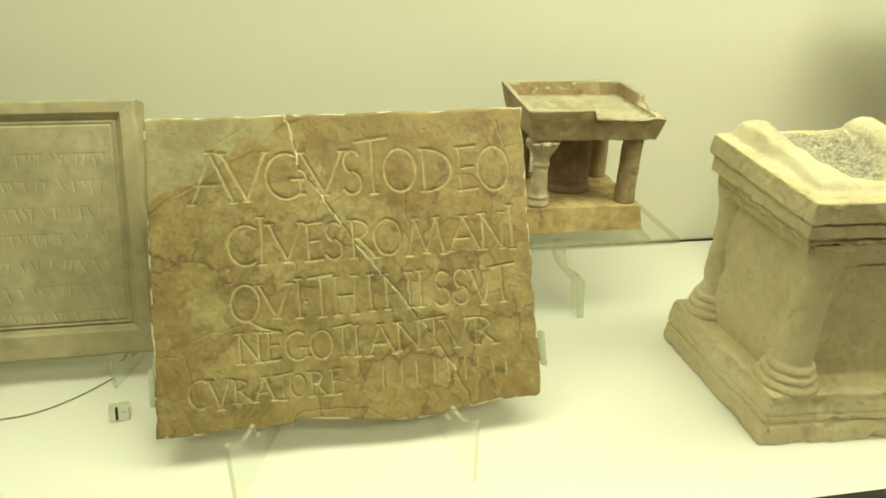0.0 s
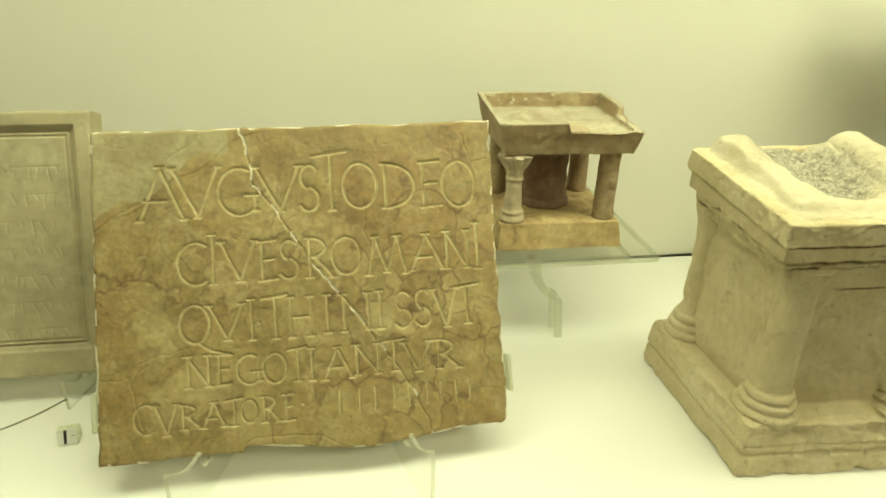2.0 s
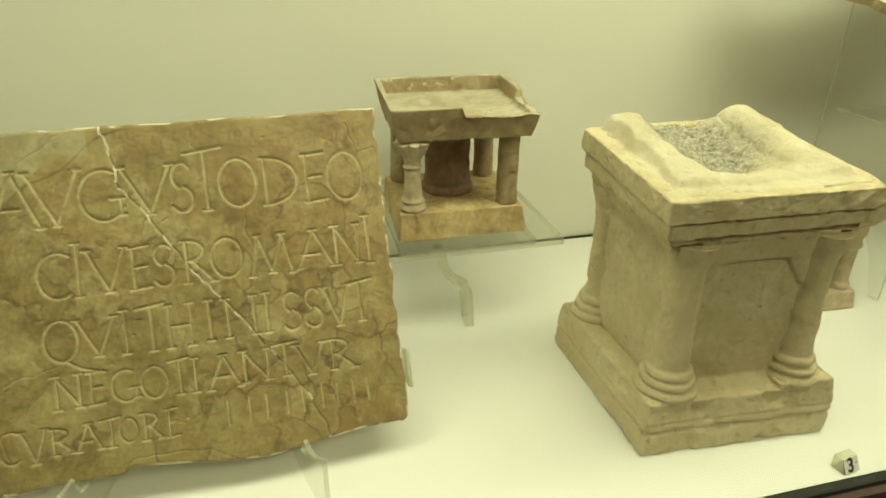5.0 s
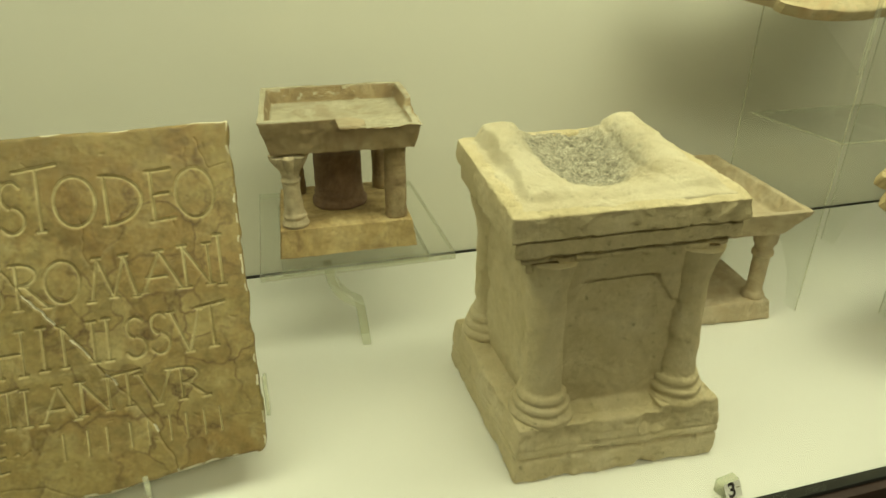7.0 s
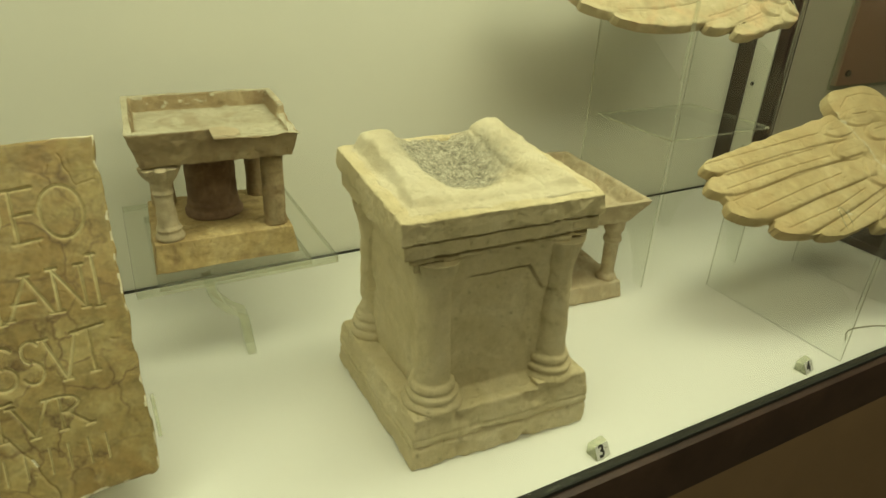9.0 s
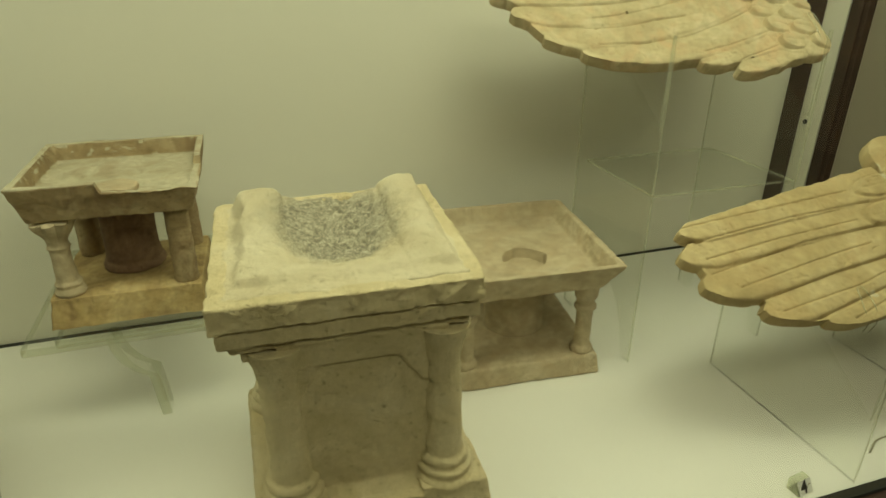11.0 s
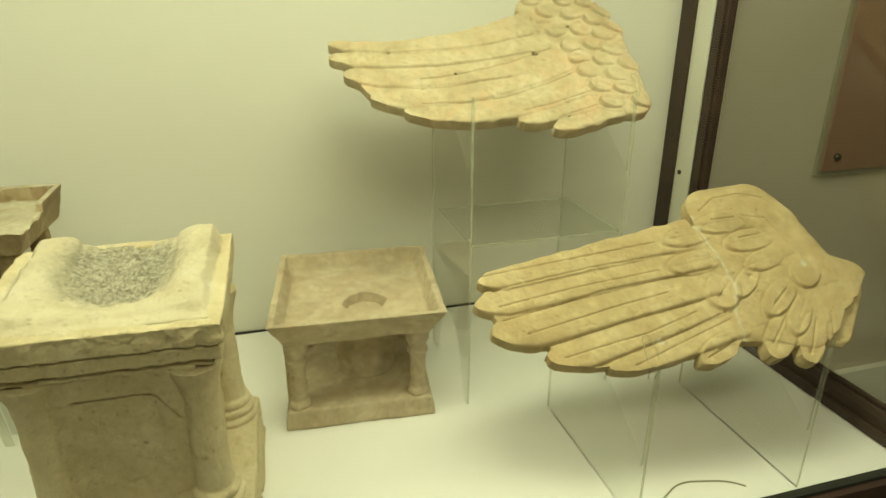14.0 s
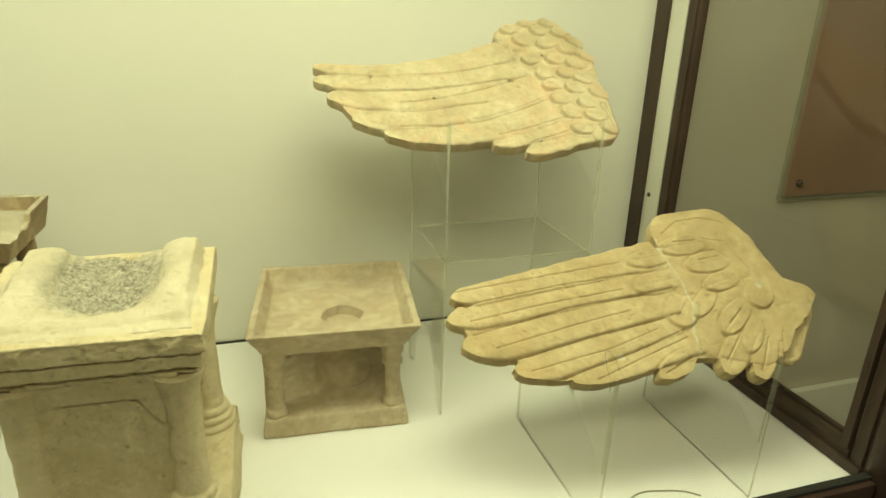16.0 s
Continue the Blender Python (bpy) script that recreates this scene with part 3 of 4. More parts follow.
    chip = (grain3(p, 0.011, 70).reshape(u.shape) > 0.25) & (outline > -0.0022)
    hot = ((scar > 0.0004) & (grain3(p, 0.009, 71).reshape(u.shape) > -0.1)) | chip
    slot = np.zeros(len(mesh.polygons), np.int32)
    field = 0.252 + 0.62 * u + 0.010 * np.sin(u * 70) + 0.005 * fbm(p, 0.02, 77, 3).reshape(u.shape)
    kind = np.where((v > field) & (u < 0.15), 3, 0)
    kind = np.where(depth > 0.0007, 2, kind)
    kind = np.where(hot, 1, kind)
    slot[: len(i)] = kind[i, j]
    mesh.polygons.foreach_set("material_index", slot)
    ob.matrix_world = ob_pose
    return tagged(ob, "honey-coloured marble slab with carved Roman capitals, cracked across", "stone slab")


inscribed_slab()


# ---- the framed tablet ----
def framed_tablet():
    u, v = grid(-0.52, 0.004, -0.340, 0.004, 0.0011)
    p = np.stack((u.ravel(), v.ravel(), 0 * u.ravel()), 1)
    rag = (fbm(p, 0.02, 13, 4) * 0.0009).reshape(u.shape)
    outline = np.maximum.reduce([-0.516 - u, u + 0.0005, -0.336 - v, v]) + rag
    inner = np.maximum.reduce([-0.478 - u, u + 0.022, -0.302 - v, v + 0.019])

    def step(x, a, b):
        s = np.clip((x - a) / (b - a), 0, 1)
        return s * s * (3 - 2 * s)

    top = 0.006 * step(inner, -0.001, 0.002) - 0.0035 * np.exp(-((inner + 0.006) / 0.0022) ** 2) + 0.0022 * step(inner, -0.011, -0.009) - 0.0022 * step(inner, -0.014, -0.0125)
    depth = np.zeros(u.shape)
    rnd = random.Random(21)
    for k in range(7):
        base, x = -0.068 - 0.0345 * k, -0.048 - 0.004 * k % 0.01
        while x > -0.465:
            h, lean = rnd.uniform(0.006, 0.018), rnd.uniform(-0.2, 0.55)
            carve(u, v, depth, [[(x, base), (x - lean * h * -1, base - h)]], 0.0014, rnd.uniform(0.0007, 0.0013))
            if rnd.random() < 0.55:
                carve(u, v, depth, [[(x - 0.006, base - 0.001), (x + 0.003, base)]], 0.0014, 0.001)
            x -= rnd.choice((0.008, 0.010, 0.012, 0.017))
    edge = np.clip(1 + outline / 0.004, 0, 1) ** 2 * 0.003
    skin = fbm(p, 0.05, 45, 4).reshape(u.shape) * 0.0006
    mesh, _ = sheet(u, v, top - depth - edge + skin, outline, 0.034)
    ob = finish("framed_tablet", mesh, M_GREYMARBLE, sharp=60)
    ob.matrix_world = axes((-0.281, 1.0055, 1.2065), (1, 0.006, 0), (0, -0.94, 0.342))
    return tagged(ob, "pale marble tablet with a moulded border and faint carved rows", "stone tablet")


framed_tablet()


# ---- the limestone altar ----
def altar():
    w, d = 0.24, 0.237
    foot = np.array(((0.467, 0.646), (0.711, 0.631), (0.718, 0.888), (0.462, 0.888))) - (0.471, 0.650)
    head = np.array(((0.454, 0.652), (0.701, 0.642), (0.708, 0.872), (0.463, 0.868))) - (0.471, 0.650)

    def set_out(p, lean=1.0):
        """Draws the square block into the altar's uneven plan, the shaft upright over the foot; the top rises a little to the back."""
        a, b = (p[:, 0] / w)[:, None], (p[:, 1] / d)[:, None]
        t = np.clip((p[:, 2] - 0.07) / 0.16, 0, 1)[:, None] * lean
        c = [f + (h - f) * t for f, h in zip(foot, head)]
        xy = (c[0] * (1 - a) + c[1] * a) * (1 - b) + (c[3] * (1 - a) + c[2] * a) * b
        lift = 0.0135 * b[:, 0] * np.clip((p[:, 2] - 0.24) / 0.06, 0, 1)
        return np.concatenate((xy, (p[:, 2] + lift)[:, None]), 1)

    def upright(p):
        return set_out(p, 0.2)

    ob = thing("altar", pose(0.471, 0.650, DECK), "small pale limestone altar with corner columns and a hollowed top", "altar")
    bm = box(0.001, w - 0.001, 0.001, d - 0.001, 0, 0.0315, bevel=0.004)
    add_box(bm, 0.008, w - 0.008, 0.008, d - 0.008, 0.028, 0.060)
    add_box(bm, 0.0015, w - 0.0015, 0.0015, d - 0.0015, 0.0340, 0.0415, bevel=0.001)
    add_box(bm, 0.002, w - 0.002, 0.002, d - 0.002, 0.0442, 0.071, bevel=0.002, top=(0.005, w - 0.004, 0.006, d - 0.005))
    add_box(bm, 0.166, w - 0.004, 0.006, 0.066, 0.066, 0.0775, bevel=0.002)
    finish("plinth", worn(bm, 0.0014, 1, 0.0010, 0.008, 1, set_out), M_LIME, ob)
    bm = box(0.030, w - 0.042, 0.046, d - 0.046, 0.068, 0.268, bevel=0.004)
    add_box(bm, 0.044, w - 0.050, 0.0315, d - 0.0300, 0.068, 0.268, bevel=0.003)
    add_box(bm, 0.050, w - 0.060, 0.012, d - 0.017, 0.066, 0.078, top=(0.05, w - 0.06, 0.028, d - 0.025))
    add_box(bm, 0.050, w - 0.050, 0.026, d - 0.026, 0.235, 0.268, top=(0.04, w - 0.04, 0.018, d - 0.018))
    for x, edge in ((0.052, (0.052, 0.088)), (0.176, (0.146, 0.182))):
        add_box(bm, x, x + 0.006, 0.0285, 0.05, 0.200, 0.246, top=(*edge, 0.0265, 0.05))
    finish("die", worn(bm, 0.0018, 2, 0.0008, 0.004, 2, upright), M_LIME, ob)
    turned = [(0.033, 0.066), (0.0345, 0.076), (0.0320, 0.0795), (0.0280, 0.0812), (0.0305, 0.086), (0.0295, 0.0902), (0.0240, 0.0922), (0.0265, 0.097), (0.0252, 0.102), (0.0208, 0.105), (0.0198, 0.120),
              (0.0188, 0.20), (0.0188, 0.220), (0.0200, 0.230), (0.0215, 0.240), (0.0250, 0.250), (0.028, 0.262)]
    for k, (x, y) in enumerate(((0.041, 0.036), (0.197, 0.036), (0.040, d - 0.038), (0.203, d - 0.038))):
        finish("column", worn(lathe(turned, x, y), 0.0014, 1, 0.0007, 0.005, 10 + k, upright), M_LIME, ob)
    bm = bmesh.new()
    for e, z0, z1 in ((0.0, 0.2940, 0.319), (0.0045, 0.2755, 0.2920), (0.0125, 0.2650, 0.2735), (0.0215, 0.2515, 0.2630)):
        r = 0.040 if e else 0.016
        for q in ((e, w - e, e, r), (e, w - e, d - r, d - e), (e, r, e, d - e), (w - r, w - e, e, d - e)):
            add_box(bm, *q, z0, z1, bevel=0.0015)
        for q in ((e + 0.003, w - e - 0.003, e + 0.003, 0.040), (e + 0.003, w - e - 0.003, d - 0.040, d - e - 0.003), (e + 0.003, 0.040, e + 0.003, d - e - 0.003), (w - 0.040, w - e - 0.003, e + 0.003, d - e - 0.003)) if e else ():
            add_box(bm, *q, z1 - 0.003, z1 + 0.004)
    add_box(bm, 0.026, w - 0.026, 0.026, d - 0.026, 0.252, 0.284)
    finish("cornice", worn(bm, 0.0013, 1, 0.0009, 0.0050, 3, set_out), M_LIME, ob)
    # the top: two bolsters beside a weathered hollow
    u, v = grid(0.0, w, 0.0, d, 0.0013)
    p = np.stack((u.ravel(), v.ravel(), 0 * u.ravel()), 1)
    outline = np.maximum.reduce([0.012 - u, u - w + 0.012, 0.012 - v, v - d + 0.012]) + fbm(p, 0.02, 50, 3).reshape(u.shape) * 0.0014

    def ease(x):
        x = np.clip(x, 0, 1)
        return x * x * (3 - 2 * x)

    wob = fbm(p, 0.03, 58, 3).reshape(u.shape)
    inset = np.minimum.reduce([u - 0.019, w - 0.013 - u, v - 0.030]) + 0.0035 * wob
    block = ease(inset / 0.011)
    off = (np.abs(u - 0.124) - 0.080) / 0.027
    roll = np.sqrt(np.clip(1 - off * off, 0, 1))
    rise = ease((v - 0.03) / 0.20)
    raised = block * (0.0030 + 0.005 * rise + roll * (0.0045 + 0.0075 * rise))
    reach = ((np.abs(u - 0.124) / 0.078) ** 2.3 + (np.abs(v - 0.130) / np.where(v < 0.130, 0.088, 0.135)) ** 2.3) ** (1 / 2.3) - 0.05 * wob
    bowl = ease((1 - reach) / 0.8)
    hollow = bowl * 0.027
    rough = fbm(p, 0.014, 52, 4).reshape(u.shape) * (0.0014 + 0.0018 * bowl) + grain3(p, 0.0045, 53).reshape(u.shape) * 0.0012 * (bowl > 0.1)
    top = 0.3193 + raised - hollow + rough - np.clip(1 + outline / 0.004, 0, 1) ** 2 * 0.0012
    mesh, (i, j) = sheet(u, v, top, outline, -0.2805)
    n = len(mesh.vertices)
    q = np.zeros(n * 3)
    mesh.vertices.foreach_get("co", q)
    mesh.vertices.foreach_set("co", set_out(q.reshape(-1, 3)).ravel())
    finish("hollowed_top", mesh, M_TOP, ob, "weathered grey hollow between two bolsters", sharp=70)
    return ob


altar()


# ---- the terracotta models of tables with columns ----
def tray(x0, x1, y0, y1, z0, z1, flare, wall, floor):
    """A shallow dish with sloping sides and an open top."""
    bm = bmesh.new()
    f = flare

    def ring(a, z):
        return [bm.verts.new(q) for q in ((x0 - a, y0 - a, z), (x1 + a, y0 - a, z), (x1 + a, y1 + a, z), (x0 - a, y1 + a, z))]

    loops = [ring(0, z0), ring(f, z1), ring(f - wall, z1), ring(f * (floor - z0) / (z1 - z0) - wall, floor)]
    for a, b in zip(loops, loops[1:]):
        for k in range(4):
            bm.faces.new((a[k], a[(k + 1) % 4], b[(k + 1) % 4], b[k]))
    bm.faces.new(loops[0][::-1])
    bm.faces.new(loops[-1])
    return bm


def broken_table():
    ob = thing("columned_table", pose(0.245, 0.956, 1.0085, 0, 0, -1.8), "brown terracotta table model, broken tray on four mended columns", "terracotta model", "terracotta models")
    w, d = 0.186, 0.178
    finish("base", worn(box(0, w, 0, d, 0, 0.037, top=(0.003, w - 0.004, 0.008, d - 0.006)), 0.0016, 3, 0.0007, 0.003, 31), M_SPOTTED, ob, "ochre base with dark stains")
    capital = [(0.0175, 0.037), (0.0185, 0.041), (0.0165, 0.045), (0.0145, 0.048), (0.0165, 0.052), (0.0135, 0.056), (0.0125, 0.062), (0.0115, 0.098), (0.0140, 0.101), (0.0120, 0.105), (0.0125, 0.115), (0.0165, 0.128), (0.0185, 0.136), (0.015, 0.141)]
    
    def leafy(p):
        q = p.copy()
        a = np.arctan2(p[:, 1] - 0.026, p[:, 0] - 0.024)
        flare = np.clip((p[:, 2] - 0.108) / 0.022, 0, 1) * np.clip((0.140 - p[:, 2]) / 0.004, 0, 1)
        g = 1 + flare * (0.10 + 0.38 * np.abs(np.cos(4 * a)))
        q[:, 0], q[:, 1] = 0.024 + (p[:, 0] - 0.024) * g, 0.026 + (p[:, 1] - 0.026) * g
        return q

    finish("mended_column", worn(lathe(capital, 0.024, 0.026, 40), 0.0011, 1, 0.0007, 0.004, 32, leafy), M_PALETERRA, ob, "paler column with a leafy capital")
    shaft = [(0.0165, 0.037), (0.0160, 0.06), (0.0150, 0.10), (0.0155, 0.142)]
    for k, (x, y) in enumerate(((0.163, 0.030), (0.160, 0.150), (0.026, 0.150))):
        finish("column", worn(lathe(shaft, x, y), 0.0015, 2, 0.0006, 0.003, 33 + k), M_TERRA, ob)
    drum = [(0.040, 0.037), (0.0405, 0.042), (0.039, 0.047), (0.036, 0.049), (0.0365, 0.056), (0.0345, 0.060), (0.034, 0.142)]
    finish("drum", worn(lathe(drum, 0.090, 0.100, 36), 0.0016, 2, 0.0007, 0.003, 38), M_REDTERRA, ob, "dark reddish drum under the tray")
    bm = tray(0.002, w + 0.001, 0.006, d - 0.006, 0.1405, 0.186, 0.0105, 0.0085, 0.166)

    def breakage(p):
        q = p.copy()
        lost = np.clip((p[:, 0] - 0.086) / 0.004, 0, 1) * np.clip((0.030 - p[:, 1]) / 0.006, 0, 1)
        lost = np.maximum(lost, np.clip((p[:, 0] - 0.180) / 0.004, 0, 1) * np.clip((0.088 - p[:, 1]) / 0.004, 0, 1))
        limit = 0.172 + 0.0035 * fbm(p, 0.02, 61, 3)
        q[:, 2] = np.where(p[:, 2] > limit, p[:, 2] + (limit - p[:, 2]) * lost, p[:, 2])
        back = np.clip(p[:, 1] / 0.17, 0, 1) * np.clip((p[:, 2] - 0.16) / 0.02, 0, 1)
        q[:, 2] += 0.005 * back
        return q

    mesh = worn(bm, 0.0016, 2, 0.0008, 0.004, 39, breakage)
    mesh.materials.append(M_TERRA)
    mesh.materials.append(M_DUSTY)
    slot = [1 if f.normal.z > 0.35 or (0.008 < f.center.x < w - 0.006 and 0.012 < f.center.y < d - 0.010 and f.center.z > 0.160) else 0 for f in mesh.polygons]
    mesh.polygons.foreach_set("material_index", slot)
    finish("tray", mesh, M_TERRA, ob, "shallow dusty tray with its front rim broken away")
    finish("plug", worn(lathe([(0.026, 0.160), (0.026, 0.1715), (0.022, 0.1725)], 0.100, 0.030, 30), 0.0014, 1, 0.0005, 0.002, 46), M_PALETERRA, ob, "pale round plug in the tray")
    return ob


def whole_table():
    ob = thing("columned_table", pose(0.748, 0.877, DECK, 0, 0, -4.0), "drab terracotta table model with a square tray on columns", "terracotta model", "terracotta models")
    w, d = 0.233, 0.235

    def square(p):
        q = p.copy()
        q[:, 0] = p[:, 0] + 0.055 * p[:, 1]
        return q

    finish("base", worn(box(0, w, 0, d, 0, 0.034, bevel=0.003, top=(0.003, w - 0.004, 0.003, d - 0.003)), 0.002, 3, 0.0007, 0.003, 51, square), M_PALETERRA, ob)
    turned = [(0.0170, 0.032), (0.0180, 0.038), (0.0160, 0.043), (0.0130, 0.046), (0.0120, 0.052), (0.0125, 0.105), (0.0165, 0.109), (0.0165, 0.114), (0.0135, 0.117), (0.0145, 0.125), (0.0180, 0.130), (0.0180, 0.140), (0.016, 0.150)]
    for k, (x, y) in enumerate(((0.023, 0.022), (w - 0.025, 0.022), (w - 0.025, d - 0.026), (0.023, d - 0.026))):
        finish("column", worn(lathe(turned, x, y), 0.0012, 1, 0.0005, 0.003, 52 + k, square), M_PALETERRA, ob)
    for y in (0.030, d - 0.040):
        finish("pier", worn(box(0.004, 0.018, y, y + 0.014, 0.032, 0.150, bevel=0.002), 0.0018, 2, 0.0006, 0.002, 58, square), M_PALETERRA, ob)
    finish("drum", worn(lathe([(0.050, 0.032), (0.051, 0.036), (0.049, 0.040), (0.0495, 0.150)], 0.128, 0.125, 40), 0.002, 2, 0.0007, 0.003, 59, square), M_PALETERRA, ob)
    bm = tray(0.010, w - 0.006, 0.006, d + 0.004, 0.147, 0.190, 0.022, 0.010, 0.166)
    mesh = worn(bm, 0.0018, 2, 0.0008, 0.004, 60, square)
    n = len(mesh.vertices)
    q = np.zeros(n * 3)
    mesh.vertices.foreach_get("co", q)
    q = q.reshape(-1, 3)
    r = np.hypot(q[:, 0] - 0.135, q[:, 1] - 0.092)
    dip = np.clip((0.034 + 0.002 * grain3(q, 0.012, 66) - r) / 0.0015, 0, 1)
    q[:, 2] -= np.where(q[:, 2] > 0.160, 0.0165 * dip, 0)
    mesh.vertices.foreach_set("co", q.ravel())
    finish("tray", mesh, M_PALETERRA, ob, "square tray with a round socket")
    return ob


broken_table()
whole_table()


# ---- the terracotta wings ----
def wing(feathers, fill, scales, arm, step, box_uv, seed, skin_of, relief, crack=None, lines=(), holes=(), sweep=None, thick=0.013, snap=None, cut=(0.0024, 0.0022), dabs=()):
    """A relief plate: long feathers as (root, tip, half width at root, at tip, sag); scales as (centre, length, half width, degrees, lift); fill and arm: thick strokes (a, b, radii, lift), below and above the feathers."""
    u, v = grid(*box_uv, step)
    p = np.stack((u.ravel(), v.ravel(), 0 * u.ravel()), 1)
    rag = (fbm(p, 0.02, seed, 4) * 0.0020).reshape(u.shape)
    inside, top = np.full(u.shape, 1.0), np.full(u.shape, -1.0)
    for k, (root, tip, wr, wt, sag) in enumerate(feathers):
        dx, dy = tip[0] - root[0], tip[1] - root[1]
        l = math.hypot(dx, dy)
        s = ((u - root[0]) * dx + (v - root[1]) * dy) / l
        a = (-(u - root[0]) * dy + (v - root[1]) * dx) / l
        f = np.clip(s / l, 0, 1)
        a = a - sag * 4 * f * (1 - f)
        half = wr + (wt - wr) * f
        cut_off = s + 0.55 * a
        half = half * np.clip((l + wt * 0.6 - cut_off) / (wt * 1.5), 0.0, 1) ** 0.45
        d = np.maximum(np.maximum(np.abs(a) - half, -s), cut_off - l - wt * 0.6)
        e = np.clip(a / np.maximum(half, 1e-4), -1, 1)
        h = relief * ((0.62 + 0.38 * e) * (1 - np.abs(e) ** 10) + 0.15 * (1 - e * e))
        h = np.where(d < 0, h, -1)
        inside, top = np.minimum(inside, d), np.maximum(top, h)
    for a, b, r0, r1, lift in fill:
        d, s = near(u, v, a, b)
        r = r0 + (r1 - r0) * s
        inside, top = np.minimum(inside, d - r), np.maximum(top, np.where(d < r, lift, -1))
    if sweep:
        cu, cv, ru, rv, u_end, v_end = sweep
        trim = (np.hypot((u - cu) / ru, (v - cv) / rv) - 1) * min(ru, rv) + 0.008 * np.exp(-(inside / 0.0035) ** 2)
        inside = np.where((u < u_end) & (v < v_end), np.maximum(inside, trim), inside)
    for a, b, r0, r1, lift in arm:
        d, s = near(u, v, a, b)
        r = r0 + (r1 - r0) * s
        x = np.clip(d / r, 0, 1)
        inside = np.minimum(inside, d - r)
        top = np.maximum(top, np.where(d < r, lift * np.sqrt(1 - x ** 2.5) + 0.001, -1))
    body = np.maximum(top, 0)
    if snap:
        (x0, y0), (x1, y1) = snap
        l = math.hypot(x1 - x0, y1 - y0)
        past = ((u - x0) * (y0 - y1) + (v - y0) * (x1 - x0)) / l + (fbm(p, 0.025, seed + 30, 4) * 0.004).reshape(u.shape)
        inside = np.maximum(inside, past - 0.024)
        body = np.where(past > 0, np.minimum(body, 0.004) - 0.010, body)
    for (cu, cv), l, w, turn, lift in scales:
        c, s = math.cos(radians(turn)), math.sin(radians(turn))
        x, y = ((u - cu) * c + (v - cv) * s) / l, (-(u - cu) * s + (v - cv) * c) / w
        r = np.sqrt(x * x + y * y)
        inside = np.minimum(inside, (r - 0.9) * min(l, w))
        h = lift * (0.55 + 0.45 * np.clip(-x, -1, 1)) * np.clip((1 - r) / 0.10, 0, 1) - 0.0007 * np.exp(-(y / 0.09) ** 2) * (r < 0.8) - 0.35 * lift * np.exp(-((r - 1.05) / 0.08) ** 2) * np.clip(0.7 - x, 0, 1)
        body = np.where(r < 1.25, np.maximum(body * 0.0 + body + h * (r < 1.25), 0), body)
    bend = 0.010 * np.sin(np.clip((u - box_uv[0]) / (box_uv[1] - box_uv[0]), 0, 1) * math.pi)
    skin = (fbm(p, 0.03, seed + 5, 4) * 0.0009 + grain3(p, 0.004, seed + 6) * 0.0004 - np.clip(grain3(p, 0.007, seed + 7) - 0.62, 0, 1) * 0.004).reshape(u.shape)
    groove = np.zeros(u.shape)
    if crack:
        carve(u, v, groove, [jagged(crack, 0.0018, seed, 6)], 0.0026, 1.0)
    cuts = np.zeros(u.shape)
    for line in lines:
        carve(u, v, cuts, [line], *cut)
    top = body + bend * 0.4 + skin + 0.0012 * groove - cuts
    for x, y, r in holes:
        top = np.where(np.hypot(u - x, v - y) < r, -0.012, top)
    mesh, (i, j) = sheet(u, v, top, inside + rag, thick, flat_back=True)
    slot = np.zeros(len(mesh.polygons), np.int32)
    pale = groove > 0.25
    for x, y, r in dabs:
        pale |= np.hypot(u - x, v - y) + rag < r
    slot[: len(i)] = pale[i, j]
    mesh.materials.append(skin_of)
    mesh.materials.append(M_MORTAR)
    mesh.polygons.foreach_set("material_index", slot)
    return mesh


